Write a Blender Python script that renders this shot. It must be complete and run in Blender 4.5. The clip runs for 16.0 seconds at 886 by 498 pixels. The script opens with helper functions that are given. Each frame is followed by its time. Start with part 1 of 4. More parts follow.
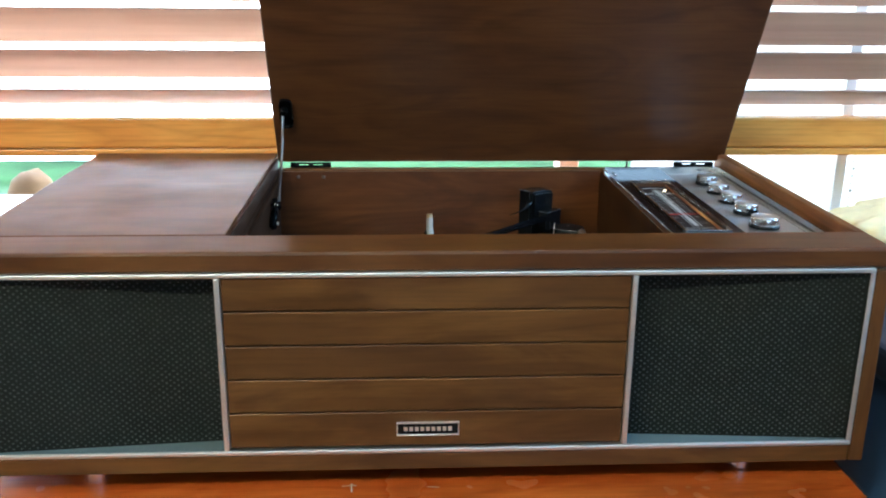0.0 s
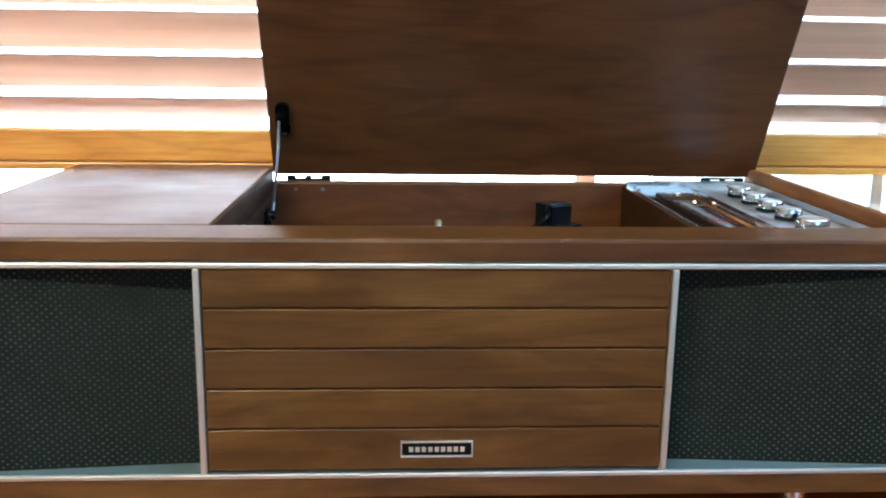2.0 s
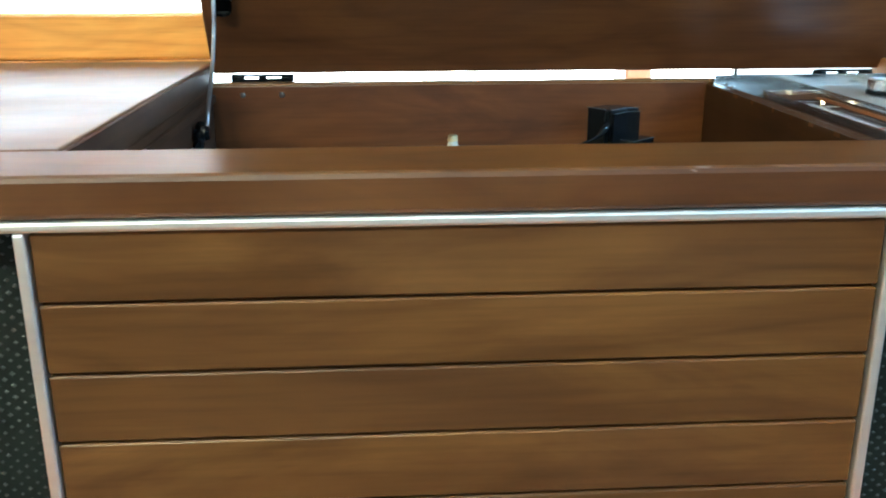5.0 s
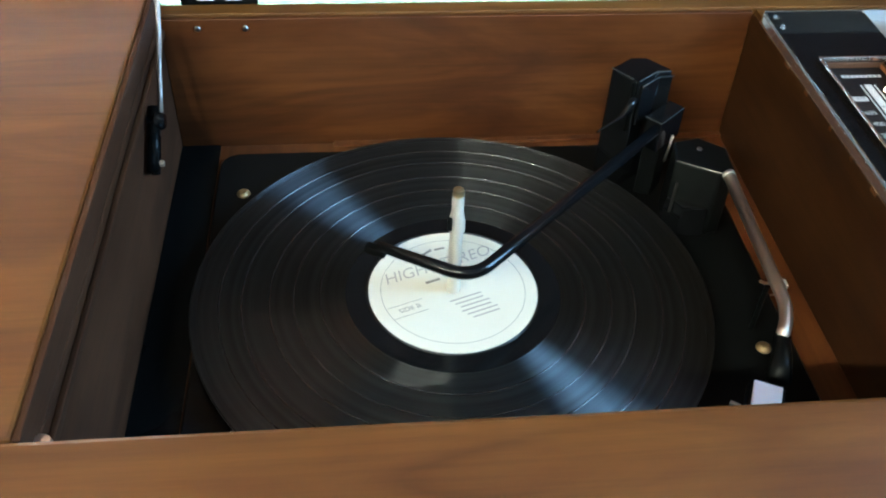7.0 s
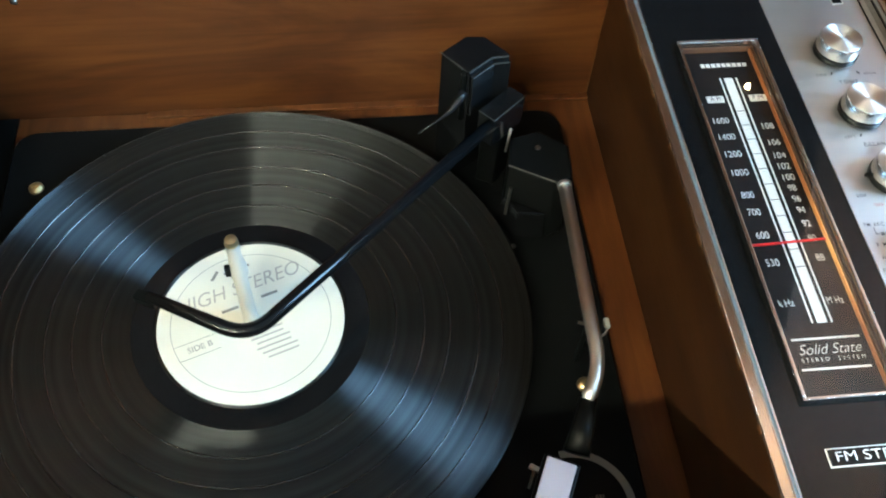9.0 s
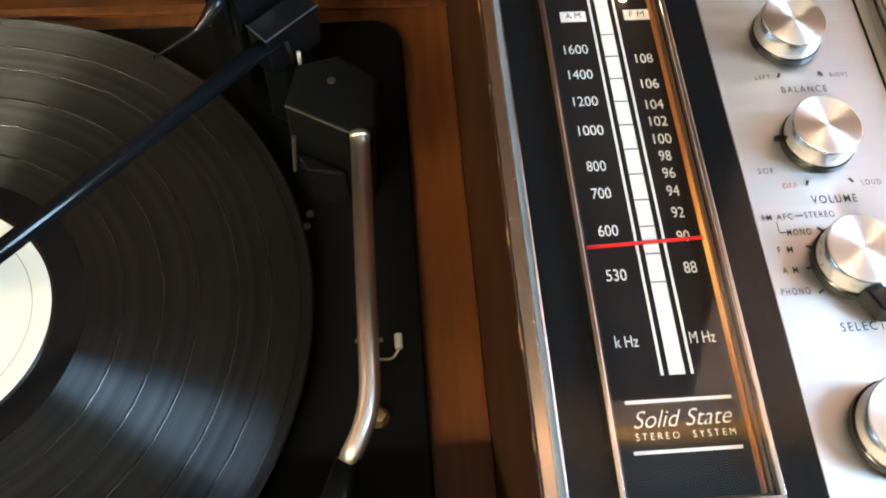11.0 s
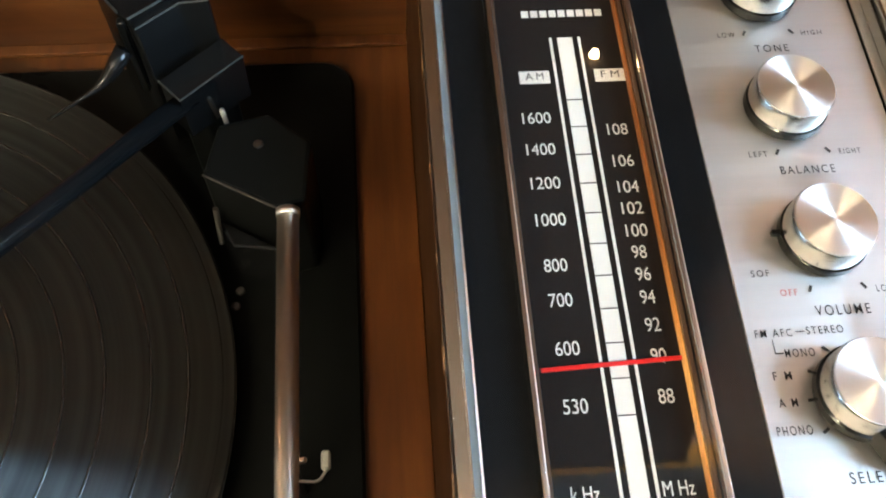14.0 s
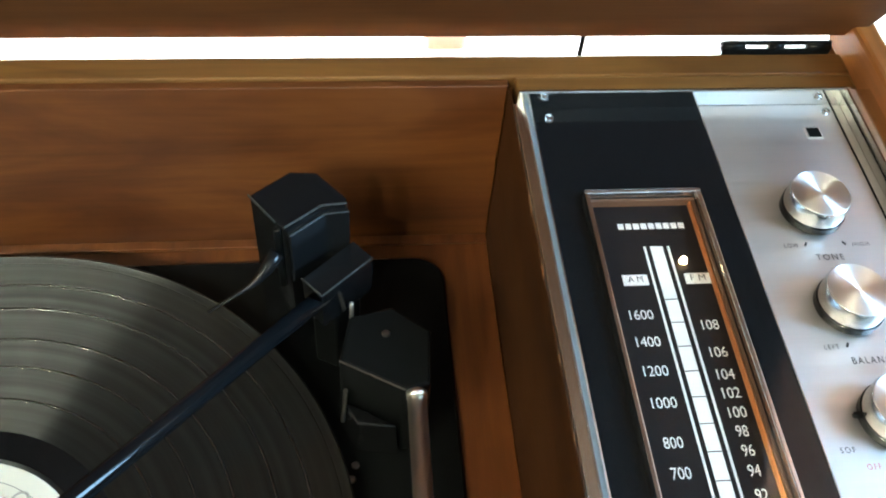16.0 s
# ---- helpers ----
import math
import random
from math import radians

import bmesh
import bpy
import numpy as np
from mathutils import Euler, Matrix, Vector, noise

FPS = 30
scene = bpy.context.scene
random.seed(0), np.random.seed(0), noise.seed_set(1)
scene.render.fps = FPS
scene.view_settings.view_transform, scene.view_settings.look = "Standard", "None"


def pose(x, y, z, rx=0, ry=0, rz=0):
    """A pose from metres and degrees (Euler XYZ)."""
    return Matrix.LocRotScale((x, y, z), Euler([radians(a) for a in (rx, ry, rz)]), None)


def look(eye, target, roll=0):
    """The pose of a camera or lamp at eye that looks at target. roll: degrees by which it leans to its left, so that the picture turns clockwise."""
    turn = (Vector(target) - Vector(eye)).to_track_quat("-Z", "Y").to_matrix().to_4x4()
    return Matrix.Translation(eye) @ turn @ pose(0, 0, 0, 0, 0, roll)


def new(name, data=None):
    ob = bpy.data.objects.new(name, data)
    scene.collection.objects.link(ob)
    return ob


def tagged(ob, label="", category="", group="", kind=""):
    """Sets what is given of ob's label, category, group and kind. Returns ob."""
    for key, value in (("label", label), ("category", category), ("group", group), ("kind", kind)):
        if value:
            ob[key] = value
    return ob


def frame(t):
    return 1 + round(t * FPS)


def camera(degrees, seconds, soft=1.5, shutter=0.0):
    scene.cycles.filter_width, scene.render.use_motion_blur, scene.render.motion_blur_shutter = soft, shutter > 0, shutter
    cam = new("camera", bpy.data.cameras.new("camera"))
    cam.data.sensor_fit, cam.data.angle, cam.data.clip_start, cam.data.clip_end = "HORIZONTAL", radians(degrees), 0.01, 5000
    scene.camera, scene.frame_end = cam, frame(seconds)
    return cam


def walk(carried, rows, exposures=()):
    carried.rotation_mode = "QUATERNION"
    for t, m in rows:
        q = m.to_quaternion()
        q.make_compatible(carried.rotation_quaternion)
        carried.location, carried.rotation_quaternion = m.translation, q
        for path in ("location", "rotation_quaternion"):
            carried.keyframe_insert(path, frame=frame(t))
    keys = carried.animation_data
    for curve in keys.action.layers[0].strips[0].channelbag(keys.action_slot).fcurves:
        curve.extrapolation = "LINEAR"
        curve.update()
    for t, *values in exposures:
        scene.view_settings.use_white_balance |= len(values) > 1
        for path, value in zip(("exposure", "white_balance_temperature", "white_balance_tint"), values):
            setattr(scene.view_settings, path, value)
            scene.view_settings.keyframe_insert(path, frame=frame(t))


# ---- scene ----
cam = camera(51.8, 16.0, 2.0)
PATH = [
    (0, (-0.026, -0.696, 0.429), (0.077, 1.214, -0.153), 0.5),
    (0.5, (-0.028, -0.672, 0.407), (0.079, 1.261, -0.097), 0.5),
    (1, (-0.028, -0.646, 0.388), (0.077, 1.291, -0.097), 0.6),
    (1.5, (-0.031, -0.626, 0.362), (0.074, 1.314, -0.11), 0.7),
    (2, (-0.03, -0.623, 0.343), (0.072, 1.329, -0.08), 0.8),
    (2.5, (-0.027, -0.607, 0.32), (0.076, 1.347, -0.093), 0.6),
    (3, (-0.028, -0.581, 0.295), (0.08, 1.372, -0.122), 0.5),
    (3.5, (-0.029, -0.534, 0.265), (0.084, 1.418, -0.153), 0.4),
    (4, (-0.032, -0.493, 0.254), (0.084, 1.456, -0.183), 0.3),
    (4.5, (-0.033, -0.426, 0.266), (0.068, 1.51, -0.226), -0.1),
    (5, (-0.031, -0.336, 0.29), (0.086, 1.569, -0.31), -0.1),
    (7.3, (-0.046, -0.145, 0.515), (0.137, 1.228, -0.928), 3.0),
    (7.5, (-0.048, -0.141, 0.53), (0.14, 1.181, -0.959), 3.2),
    (8, (-0.016, -0.111, 0.559), (0.177, 1.14, -0.989), 3.6),
    (8.5, (0.031, -0.074, 0.562), (0.221, 1.137, -1.018), 3.6),
    (9, (0.067, -0.033, 0.535), (0.252, 1.091, -1.109), 4.3),
    (9.5, (0.109, 0.002, 0.498), (0.274, 1.087, -1.174), 4.4),
    (10, (0.147, 0.03, 0.48), (0.286, 1.046, -1.237), 3.9),
    (10.2, (0.156, 0.04, 0.469), (0.295, 1.042, -1.256), 4.1),
    (12.3, (0.212, 0.073, 0.403), (0.352, 0.883, -1.42), 5.7),
    (12.5, (0.214, 0.068, 0.395), (0.364, 0.939, -1.399), 6.4),
    (13, (0.216, 0.088, 0.401), (0.364, 0.891, -1.425), 6.3),
    (13.5, (0.214, 0.104, 0.406), (0.345, 0.945, -1.404), 5.1),
    (14, (0.211, 0.115, 0.413), (0.331, 1.029, -1.362), 4.0),
    (14.5, (0.201, 0.123, 0.424), (0.353, 1.095, -1.317), 5.1),
    (15, (0.189, 0.122, 0.428), (0.359, 1.221, -1.235), 5.3),
    (15.5, (0.17, 0.112, 0.443), (0.371, 1.278, -1.17), 6.2),
    (16, (0.157, 0.1, 0.452), (0.355, 1.322, -1.118), 5.7),
]
EXPOSURES = [(0, -0.70, 5150, 4), (1, -0.80, 5100, 3), (2, -0.42, 5100, 2), (3, -0.54, 5000, -1), (3.5, -0.38, 4950, -4), (4, -0.22, 4900, -6), (4.5, 0.15, 4900, -7), (5.2, -0.12, 5100, -6), (7.3, 0.0, 5350, 3), (8, 0.12, 5250, 0), (8.5, 0.14, 5250, -2), (9.2, 0.1, 5900, 2), (10, 0.32, 6350, 8), (12.5, -0.04, 7050, 11), (13.5, -0.06, 7050, 11), (14.5, 0.22, 6500, 6), (16, 0.27, 5850, 2)]
walk(cam, [(t, look(eye, target, roll)) for t, eye, target, roll in PATH], EXPOSURES)

# ---- light ----
world = bpy.data.worlds.new("sky")
scene.world = world
world.use_nodes = True
wn = world.node_tree
sky = wn.nodes.new("ShaderNodeTexSky")
sky.sky_type, sky.sun_disc = "NISHITA", False
sky.sun_elevation, sky.sun_rotation = radians(58), radians(160)
wn.links.new(sky.outputs[0], wn.nodes["Background"].inputs[0])
wn.nodes["Background"].inputs[1].default_value = 0.1


def lamp(name, kind, m, energy, color, size=1.0, size_y=1.0):
    data = bpy.data.lights.new(name, kind)
    data.energy, data.color = energy, color
    if kind == "AREA":
        data.shape, data.size, data.size_y = "RECTANGLE", size, size_y
    if kind == "SUN":
        data.angle = radians(0.5)
    ob = new(name, data)
    ob.matrix_world = m
    return ob


lamp("sun", "SUN", look((1.2, -3, 5.6), (0, 0, 0)), 2.5, (1.0, 0.93, 0.82))
lamp("sky_rear_window", "AREA", look((0.0, 0.70, 0.83), (0.0, 0.0, 0.83)), 120, (0.93, 0.97, 1.0), 3.0, 1.36)
lamp("sky_side_window", "AREA", look((1.70, -0.12, 1.18), (0.0, 0.18, 0.15)), 62, (0.46, 0.72, 1.0), 0.56, 1.05)
lamp("sky_far_window", "AREA", look((0.8, -3.20, 1.05), (0.1, 0.1, 0.15)), 18, (0.72, 0.86, 1.0), 1.6, 1.2)

for x in (-0.35, -0.75, -1.15, -1.55, -1.95):
    bulb = lamp("ceiling_bulb", "POINT", Matrix.Translation((x, -1.35, 1.66)), 60, (1.0, 0.87, 0.62))
    bulb.data.shadow_soft_size = 0.035


# ---- materials ----
def nodes_of(name):
    m = bpy.data.materials.new(name)
    m.use_nodes = True
    nt = m.node_tree
    return m, nt, nt.nodes["Principled BSDF"]


def node(nt, kind, **inputs):
    n = nt.nodes.new("ShaderNode" + kind)
    for k, v in inputs.items():
        key = k.replace("_", " ")
        n.inputs[key].default_value = v
    return n


def ramp(nt, fac, stops):
    r = nt.nodes.new("ShaderNodeValToRGB")
    e = r.color_ramp.elements
    while len(e) < len(stops):
        e.new(0.5)
    for el, (p, c) in zip(e, stops):
        el.position, el.color = p, (*c, 1)
    nt.links.new(fac, r.inputs[0])
    return r.outputs[0]


def mixrgb(nt, kind, fac, a, b):
    n = nt.nodes.new("ShaderNodeMix")
    n.data_type, n.blend_type = "RGBA", kind
    for sock, v in ((n.inputs[0], fac), (n.inputs[6], a), (n.inputs[7], b)):
        if hasattr(v, "links"):
            nt.links.new(v, sock)
        else:
            sock.default_value = v if not isinstance(v, tuple) else (*v, 1)
    return n.outputs[2]


def bump(nt, height, strength, dist, bsdf):
    b = node(nt, "Bump", Strength=strength, Distance=dist)
    nt.links.new(height, b.inputs["Height"])
    nt.links.new(b.outputs[0], bsdf.inputs["Normal"])


def coords(nt, scale, jitter=True):
    tc = nt.nodes.new("ShaderNodeTexCoord")
    out = tc.outputs["Object"]
    if jitter:
        oi = nt.nodes.new("ShaderNodeObjectInfo")
        mul = nt.nodes.new("ShaderNodeVectorMath")
        mul.operation = "SCALE"
        mul.inputs[0].default_value = (3.1, 2.3, 1.7)
        nt.links.new(oi.outputs["Random"], mul.inputs["Scale"])
        add = nt.nodes.new("ShaderNodeVectorMath")
        nt.links.new(out, add.inputs[0])
        nt.links.new(mul.outputs[0], add.inputs[1])
        out = add.outputs[0]
    mp = node(nt, "Mapping", Scale=scale)
    nt.links.new(out, mp.inputs["Vector"])
    return mp.outputs[0]


def wood(name, dark, mid, light, along="x", rough=0.34, coat=0.35, fine=1.0, spec=0.4, coat_rough=0.22, figure=0.55):
    m, nt, b = nodes_of(name)
    s = {"x": (1.6, 7, 7), "y": (7, 1.6, 7), "z": (7, 7, 1.6)}[along]
    v = coords(nt, s)
    big = node(nt, "TexNoise", Scale=3.2, Detail=4.0, Roughness=0.55, Distortion=1.4)
    nt.links.new(v, big.inputs["Vector"])
    s2 = {"x": (6, 170, 170), "y": (170, 6, 170), "z": (170, 170, 6)}[along]
    v2 = coords(nt, tuple(a * fine for a in s2))
    pores = node(nt, "TexNoise", Scale=2.0, Detail=3.0, Roughness=0.6)
    nt.links.new(v2, pores.inputs["Vector"])
    base = ramp(nt, big.outputs[0], [(0.28, dark), (0.47, mid), (0.62, light), (0.8, mid)])
    streak = ramp(nt, pores.outputs[0], [(0.3, (0.55, 0.5, 0.46)), (0.55, (1, 1, 1)), (0.9, (1.12, 1.1, 1.05))])
    col = mixrgb(nt, "MULTIPLY", 0.4, base, streak)
    # flat-sawn figure: contour lines of a long, slow field
    s3 = {"x": (0.9, 5, 5), "y": (5, 0.9, 5), "z": (5, 5, 0.9)}[along]
    slow = node(nt, "TexNoise", Scale=2.4, Detail=1.5, Roughness=0.4, Distortion=0.5)
    nt.links.new(coords(nt, s3), slow.inputs["Vector"])
    times = nt.nodes.new("ShaderNodeMath")
    times.operation = "MULTIPLY"
    times.inputs[1].default_value = 16.0
    nt.links.new(slow.outputs[0], times.inputs[0])
    fold = nt.nodes.new("ShaderNodeMath")
    fold.operation = "PINGPONG"
    fold.inputs[1].default_value = 1.0
    nt.links.new(times.outputs[0], fold.inputs[0])
    lines = ramp(nt, fold.outputs[0], [(0.0, (0.74, 0.70, 0.66)), (0.35, (0.98, 0.98, 0.98)), (1.0, (1.08, 1.07, 1.04))])
    col = mixrgb(nt, "MULTIPLY", figure, col, lines)
    nt.links.new(col, b.inputs["Base Color"])
    smudge = node(nt, "TexNoise", Scale=9.0, Detail=3.0)
    nt.links.new(coords(nt, (1, 1, 1)), smudge.inputs["Vector"])
    rr = node(nt, "MapRange", From_Min=0.3, From_Max=0.7, To_Min=rough - 0.07, To_Max=rough + 0.1)
    nt.links.new(smudge.outputs[0], rr.inputs[0])
    nt.links.new(rr.outputs[0], b.inputs["Roughness"])
    b.inputs["Specular IOR Level"].default_value = spec
    b.inputs["Coat Weight"].default_value = coat
    b.inputs["Coat Roughness"].default_value = coat_rough
    bump(nt, pores.outputs[0], 0.12, 0.0004, b)
    return m


def plain(name, color, rough=0.5, metal=0.0, spread=0.08, grain=60.0, relief=0.05, coat=0.0, spec=0.5):
    m, nt, b = nodes_of(name)
    n = node(nt, "TexNoise", Scale=grain, Detail=4.0)
    nt.links.new(coords(nt, (1, 1, 1)), n.inputs["Vector"])
    w = node(nt, "TexNoise", Scale=grain * 0.09, Detail=3.0)
    nt.links.new(coords(nt, (1, 1, 1)), w.inputs["Vector"])
    lo = tuple(max(0, c * (1 - spread)) for c in color)
    hi = tuple(min(1, c * (1 + spread)) for c in color)
    nt.links.new(ramp(nt, w.outputs[0], [(0.3, lo), (0.7, hi)]), b.inputs["Base Color"])
    rr = node(nt, "MapRange", From_Min=0.3, From_Max=0.7, To_Min=max(0.02, rough * 0.8), To_Max=min(1, rough * 1.2))
    nt.links.new(w.outputs[0], rr.inputs[0])
    nt.links.new(rr.outputs[0], b.inputs["Roughness"])
    b.inputs["Metallic"].default_value = metal
    b.inputs["Coat Weight"].default_value = coat
    b.inputs["Specular IOR Level"].default_value = spec
    if relief:
        bump(nt, n.outputs[0], relief, 0.0006, b)
    return m


def brushed(name, color, rough, aniso, radial=False, along=(4, 900, 900), spread=0.12):
    m, nt, b = nodes_of(name)
    n = node(nt, "TexNoise", Scale=1.0, Detail=3.0)
    b.inputs["Metallic"].default_value = 1.0
    b.inputs["Anisotropic"].default_value = aniso
    if radial:
        t = nt.nodes.new("ShaderNodeTangent")
        t.direction_type, t.axis = "RADIAL", "Z"
        nt.links.new(t.outputs[0], b.inputs["Tangent"])
        b.inputs["Anisotropic Rotation"].default_value = 0.25
        along = (60, 60, 60)
    nt.links.new(coords(nt, along), n.inputs["Vector"])
    lo = tuple(c * (1 - spread) for c in color)
    nt.links.new(ramp(nt, n.outputs[0], [(0.3, lo), (0.7, color)]), b.inputs["Base Color"])
    rr = node(nt, "MapRange", From_Min=0.3, From_Max=0.7, To_Min=rough * 0.85, To_Max=rough * 1.2)
    nt.links.new(n.outputs[0], rr.inputs[0])
    nt.links.new(rr.outputs[0], b.inputs["Roughness"])
    return m


def clear(name, tint=(1, 1, 1), ior=1.5):
    m, nt, b = nodes_of(name)
    nt.nodes.remove(b)
    tr = nt.nodes.new("ShaderNodeBsdfTransparent")
    tr.inputs[0].default_value = (*tint, 1)
    gl = node(nt, "BsdfGlossy", Roughness=0.03)
    fr = node(nt, "Fresnel", IOR=ior)
    mx = nt.nodes.new("ShaderNodeMixShader")
    nt.links.new(fr.outputs[0], mx.inputs[0])
    nt.links.new(tr.outputs[0], mx.inputs[1])
    nt.links.new(gl.outputs[0], mx.inputs[2])
    nt.links.new(mx.outputs[0], nt.nodes["Material Output"].inputs[0])
    return m


def glow(name, color, strength):
    m, nt, b = nodes_of(name)
    b.inputs["Base Color"].default_value = (*color, 1)
    b.inputs["Emission Color"].default_value = (*color, 1)
    b.inputs["Emission Strength"].default_value = strength
    return m


WALNUT = wood("walnut", (0.074, 0.0305, 0.0072), (0.104, 0.0450, 0.0106), (0.152, 0.0705, 0.0170), rough=0.42, coat=0.08, spec=0.33, figure=0.8)
WALNUT_Z = wood("walnut_upright", (0.058, 0.023, 0.0065), (0.098, 0.039, 0.0095), (0.138, 0.058, 0.014), "z", rough=0.45, coat=0.05, spec=0.3)
WALNUT_Y = wood("walnut_deep", (0.115, 0.040, 0.0100), (0.180, 0.064, 0.0140), (0.240, 0.092, 0.0200), "y", rough=0.45, coat=0.05, spec=0.3)
LID_WOOD = wood("walnut_lid", (0.068, 0.0240, 0.0085), (0.088, 0.0332, 0.0103), (0.108, 0.0420, 0.0128), rough=0.42, coat=0.08, spec=0.33)
WALNUT_TOP = wood("walnut_top", (0.066, 0.0225, 0.0044), (0.090, 0.0320, 0.0058), (0.120, 0.0470, 0.0088), rough=0.36, coat=0.12, spec=0.5, figure=0.9)
WELL_WOOD = wood("walnut_well", (0.045, 0.0140, 0.0042), (0.078, 0.0250, 0.0064), (0.112, 0.039, 0.0095), rough=0.40, coat=0.10, spec=0.33)
WELL_FLOOR = wood("walnut_motor_board", (0.060, 0.0180, 0.0042), (0.092, 0.0285, 0.0062), (0.124, 0.041, 0.0090), "y", rough=0.42, coat=0.10, spec=0.33)
# Right well side: the recess's shade is put into this darker walnut.
WELL_SIDE = wood("walnut_side_shaded", (0.022, 0.0080, 0.0024), (0.033, 0.0122, 0.0032), (0.047, 0.0180, 0.0045), "y", rough=0.45, coat=0.08, spec=0.3)
# Left well lining: walnut with the well's shade put into its base colour.
WALNUT_DARK = wood("walnut_lining_shaded", (0.032, 0.0125, 0.005), (0.048, 0.0190, 0.0075), (0.066, 0.027, 0.011), "y", rough=0.62, coat=0.0, spec=0.18)
RAW_WOOD = wood("raw_edge_wood", (0.10, 0.045, 0.015), (0.14, 0.063, 0.020), (0.18, 0.082, 0.03), rough=0.6, coat=0.0)
TABLE_WOOD = wood("orange_varnished_wood", (0.30, 0.056, 0.006), (0.44, 0.088, 0.010), (0.54, 0.125, 0.015), rough=0.22, coat=1.0, coat_rough=0.07)
SLAT_WOOD = wood("honey_slat_wood", (0.56, 0.23, 0.035), (0.64, 0.28, 0.045), (0.70, 0.33, 0.06), rough=0.4, coat=0.2)
ALU = brushed("satin_aluminium", (0.93, 0.91, 0.85), 0.46, 0.1, along=(6, 400, 400), spread=0.05)
MIRROR = plain("polished_rim", (0.74, 0.75, 0.73), 0.12, 1.0, 0.04, 40, 0.0)
GROOVE = plain("grey_blue_groove", (0.20, 0.25, 0.29), 0.35, 0.0, 0.1, 60, 0.0)
CHROME = plain("chrome", (0.88, 0.88, 0.88), 0.20, 1.0, 0.04, 40, 0.0)
BEZEL = plain("smoky_plastic", (0.10, 0.055, 0.035), 0.16, 0.0, 0.2, 40, 0.0, 0.3, 0.7)
STEEL = plain("warm_nickel_steel", (0.90, 0.84, 0.75), 0.36, 1.0, 0.06, 80, 0.02)
SPUN = brushed("spun_aluminium", (0.92, 0.91, 0.89), 0.42, 0.92, True, spread=0.04)
KNOB_SIDE = brushed("turned_aluminium", (0.84, 0.83, 0.80), 0.22, 0.2, along=(40, 40, 2500))
PANEL_SILVER = brushed("brushed_panel", (0.67, 0.645, 0.625), 0.48, 0.35, along=(3, 900, 900), spread=0.08)
PANEL_BLACK = plain("black_gloss_panel", (0.005, 0.006, 0.007), 0.14, 0.0, 0.2, 30, 0.0, 0.0, 0.32)
BLACK = plain("black_enamel", (0.0035, 0.004, 0.004), 0.30, 0.0, 0.3, 90, 0.06, 0.0, 0.08)
BLACK_GLOSS = plain("black_gloss_plastic", (0.005, 0.0055, 0.006), 0.17, 0.0, 0.3, 60, 0.02, 0.0, 0.28)
CHARCOAL = plain("charcoal_cloth", (0.013, 0.016, 0.013), 0.85, 0.0, 0.25, 500, 0.3, 0.0, 0.12)
NUB = plain("grille_thread", (0.036, 0.041, 0.034), 0.6, 0.0, 0.4, 300, 0.1)
# Black reveal: the sky it reflects is put into this grey-blue base colour.
REVEAL = plain("reveal_painted_sky", (0.12, 0.16, 0.165), 0.40, 0.0, 0.15, 80, 0.05)
DIAL_BLACK = plain("dial_black", (0.008, 0.007, 0.007), 0.6, 0.0, 0.1, 60, 0.0, 0.0, 0.15)
PRINT_WHITE = plain("white_print", (0.80, 0.78, 0.74), 0.5, 0.0, 0.04, 60, 0.0)
PRINT_BLACK = plain("black_print", (0.020, 0.018, 0.018), 0.5, 0.0, 0.1, 60, 0.0)
PRINT_RED = plain("red_print", (0.50, 0.10, 0.07), 0.5, 0.0, 0.05, 60, 0.0)
PRINT_PALE = plain("pale_print", (0.40, 0.38, 0.33), 0.6, 0.0, 0.1, 60, 0.0)
PRINT_GREY = plain("grey_print", (0.24, 0.23, 0.20), 0.6, 0.0, 0.1, 60, 0.0)
RED = plain("red_pointer", (0.75, 0.02, 0.02), 0.35, 0.0, 0.05, 60, 0.0)
PAPER = plain("label_paper", (0.74, 0.72, 0.60), 0.6, 0.0, 0.05, 120, 0.05)
SMOOTH_VINYL = plain("smooth_vinyl", (0.005, 0.005, 0.005), 0.11, 0.0, 0.2, 60, 0.0, 0.0, 1.0)
DARK_STEEL = plain("tarnished_steel", (0.26, 0.24, 0.22), 0.32, 1.0, 0.2, 200, 0.05)
EDGE = plain("greyed_edge", (0.030, 0.034, 0.034), 0.4, 0.0, 0.3, 200, 0.0)
IVORY = plain("ivory_plastic", (0.50, 0.48, 0.42), 0.4, 0.0, 0.08, 90, 0.03)
PINK_WHITE = plain("pinkish_white_plate", (0.82, 0.72, 0.70), 0.4, 0.0, 0.04, 90, 0.02)
BRASS = plain("dull_brass", (0.60, 0.48, 0.26), 0.35, 1.0, 0.15, 90, 0.05)
WALL = plain("painted_wall", (0.17, 0.175, 0.18), 0.8, 0.0, 0.04, 120, 0.1)
WALL_WHITE = plain("white_paint", (0.80, 0.80, 0.78), 0.55, 0.0, 0.03, 120, 0.05)
CEIL = plain("ceiling_paint", (0.20, 0.20, 0.20), 0.9, 0.0, 0.03, 150, 0.1)
FLOORING = wood("floor_boards", (0.16, 0.08, 0.035), (0.24, 0.13, 0.06), (0.32, 0.18, 0.09), "y", rough=0.4, coat=0.2)
BLUE = plain("blue_plastic", (0.055, 0.12, 0.24), 0.45, 0.0, 0.12, 60, 0.05)
NAVY = plain("dark_blue_plastic", (0.025, 0.035, 0.06), 0.5, 0.0, 0.2, 60, 0.05)
CLOTH = plain("cream_cloth", (0.84, 0.72, 0.42), 0.9, 0.0, 0.15, 300, 0.4)
LAWN = plain("lawn", (0.07, 0.16, 0.06), 0.9, 0.0, 0.5, 30, 0.5)
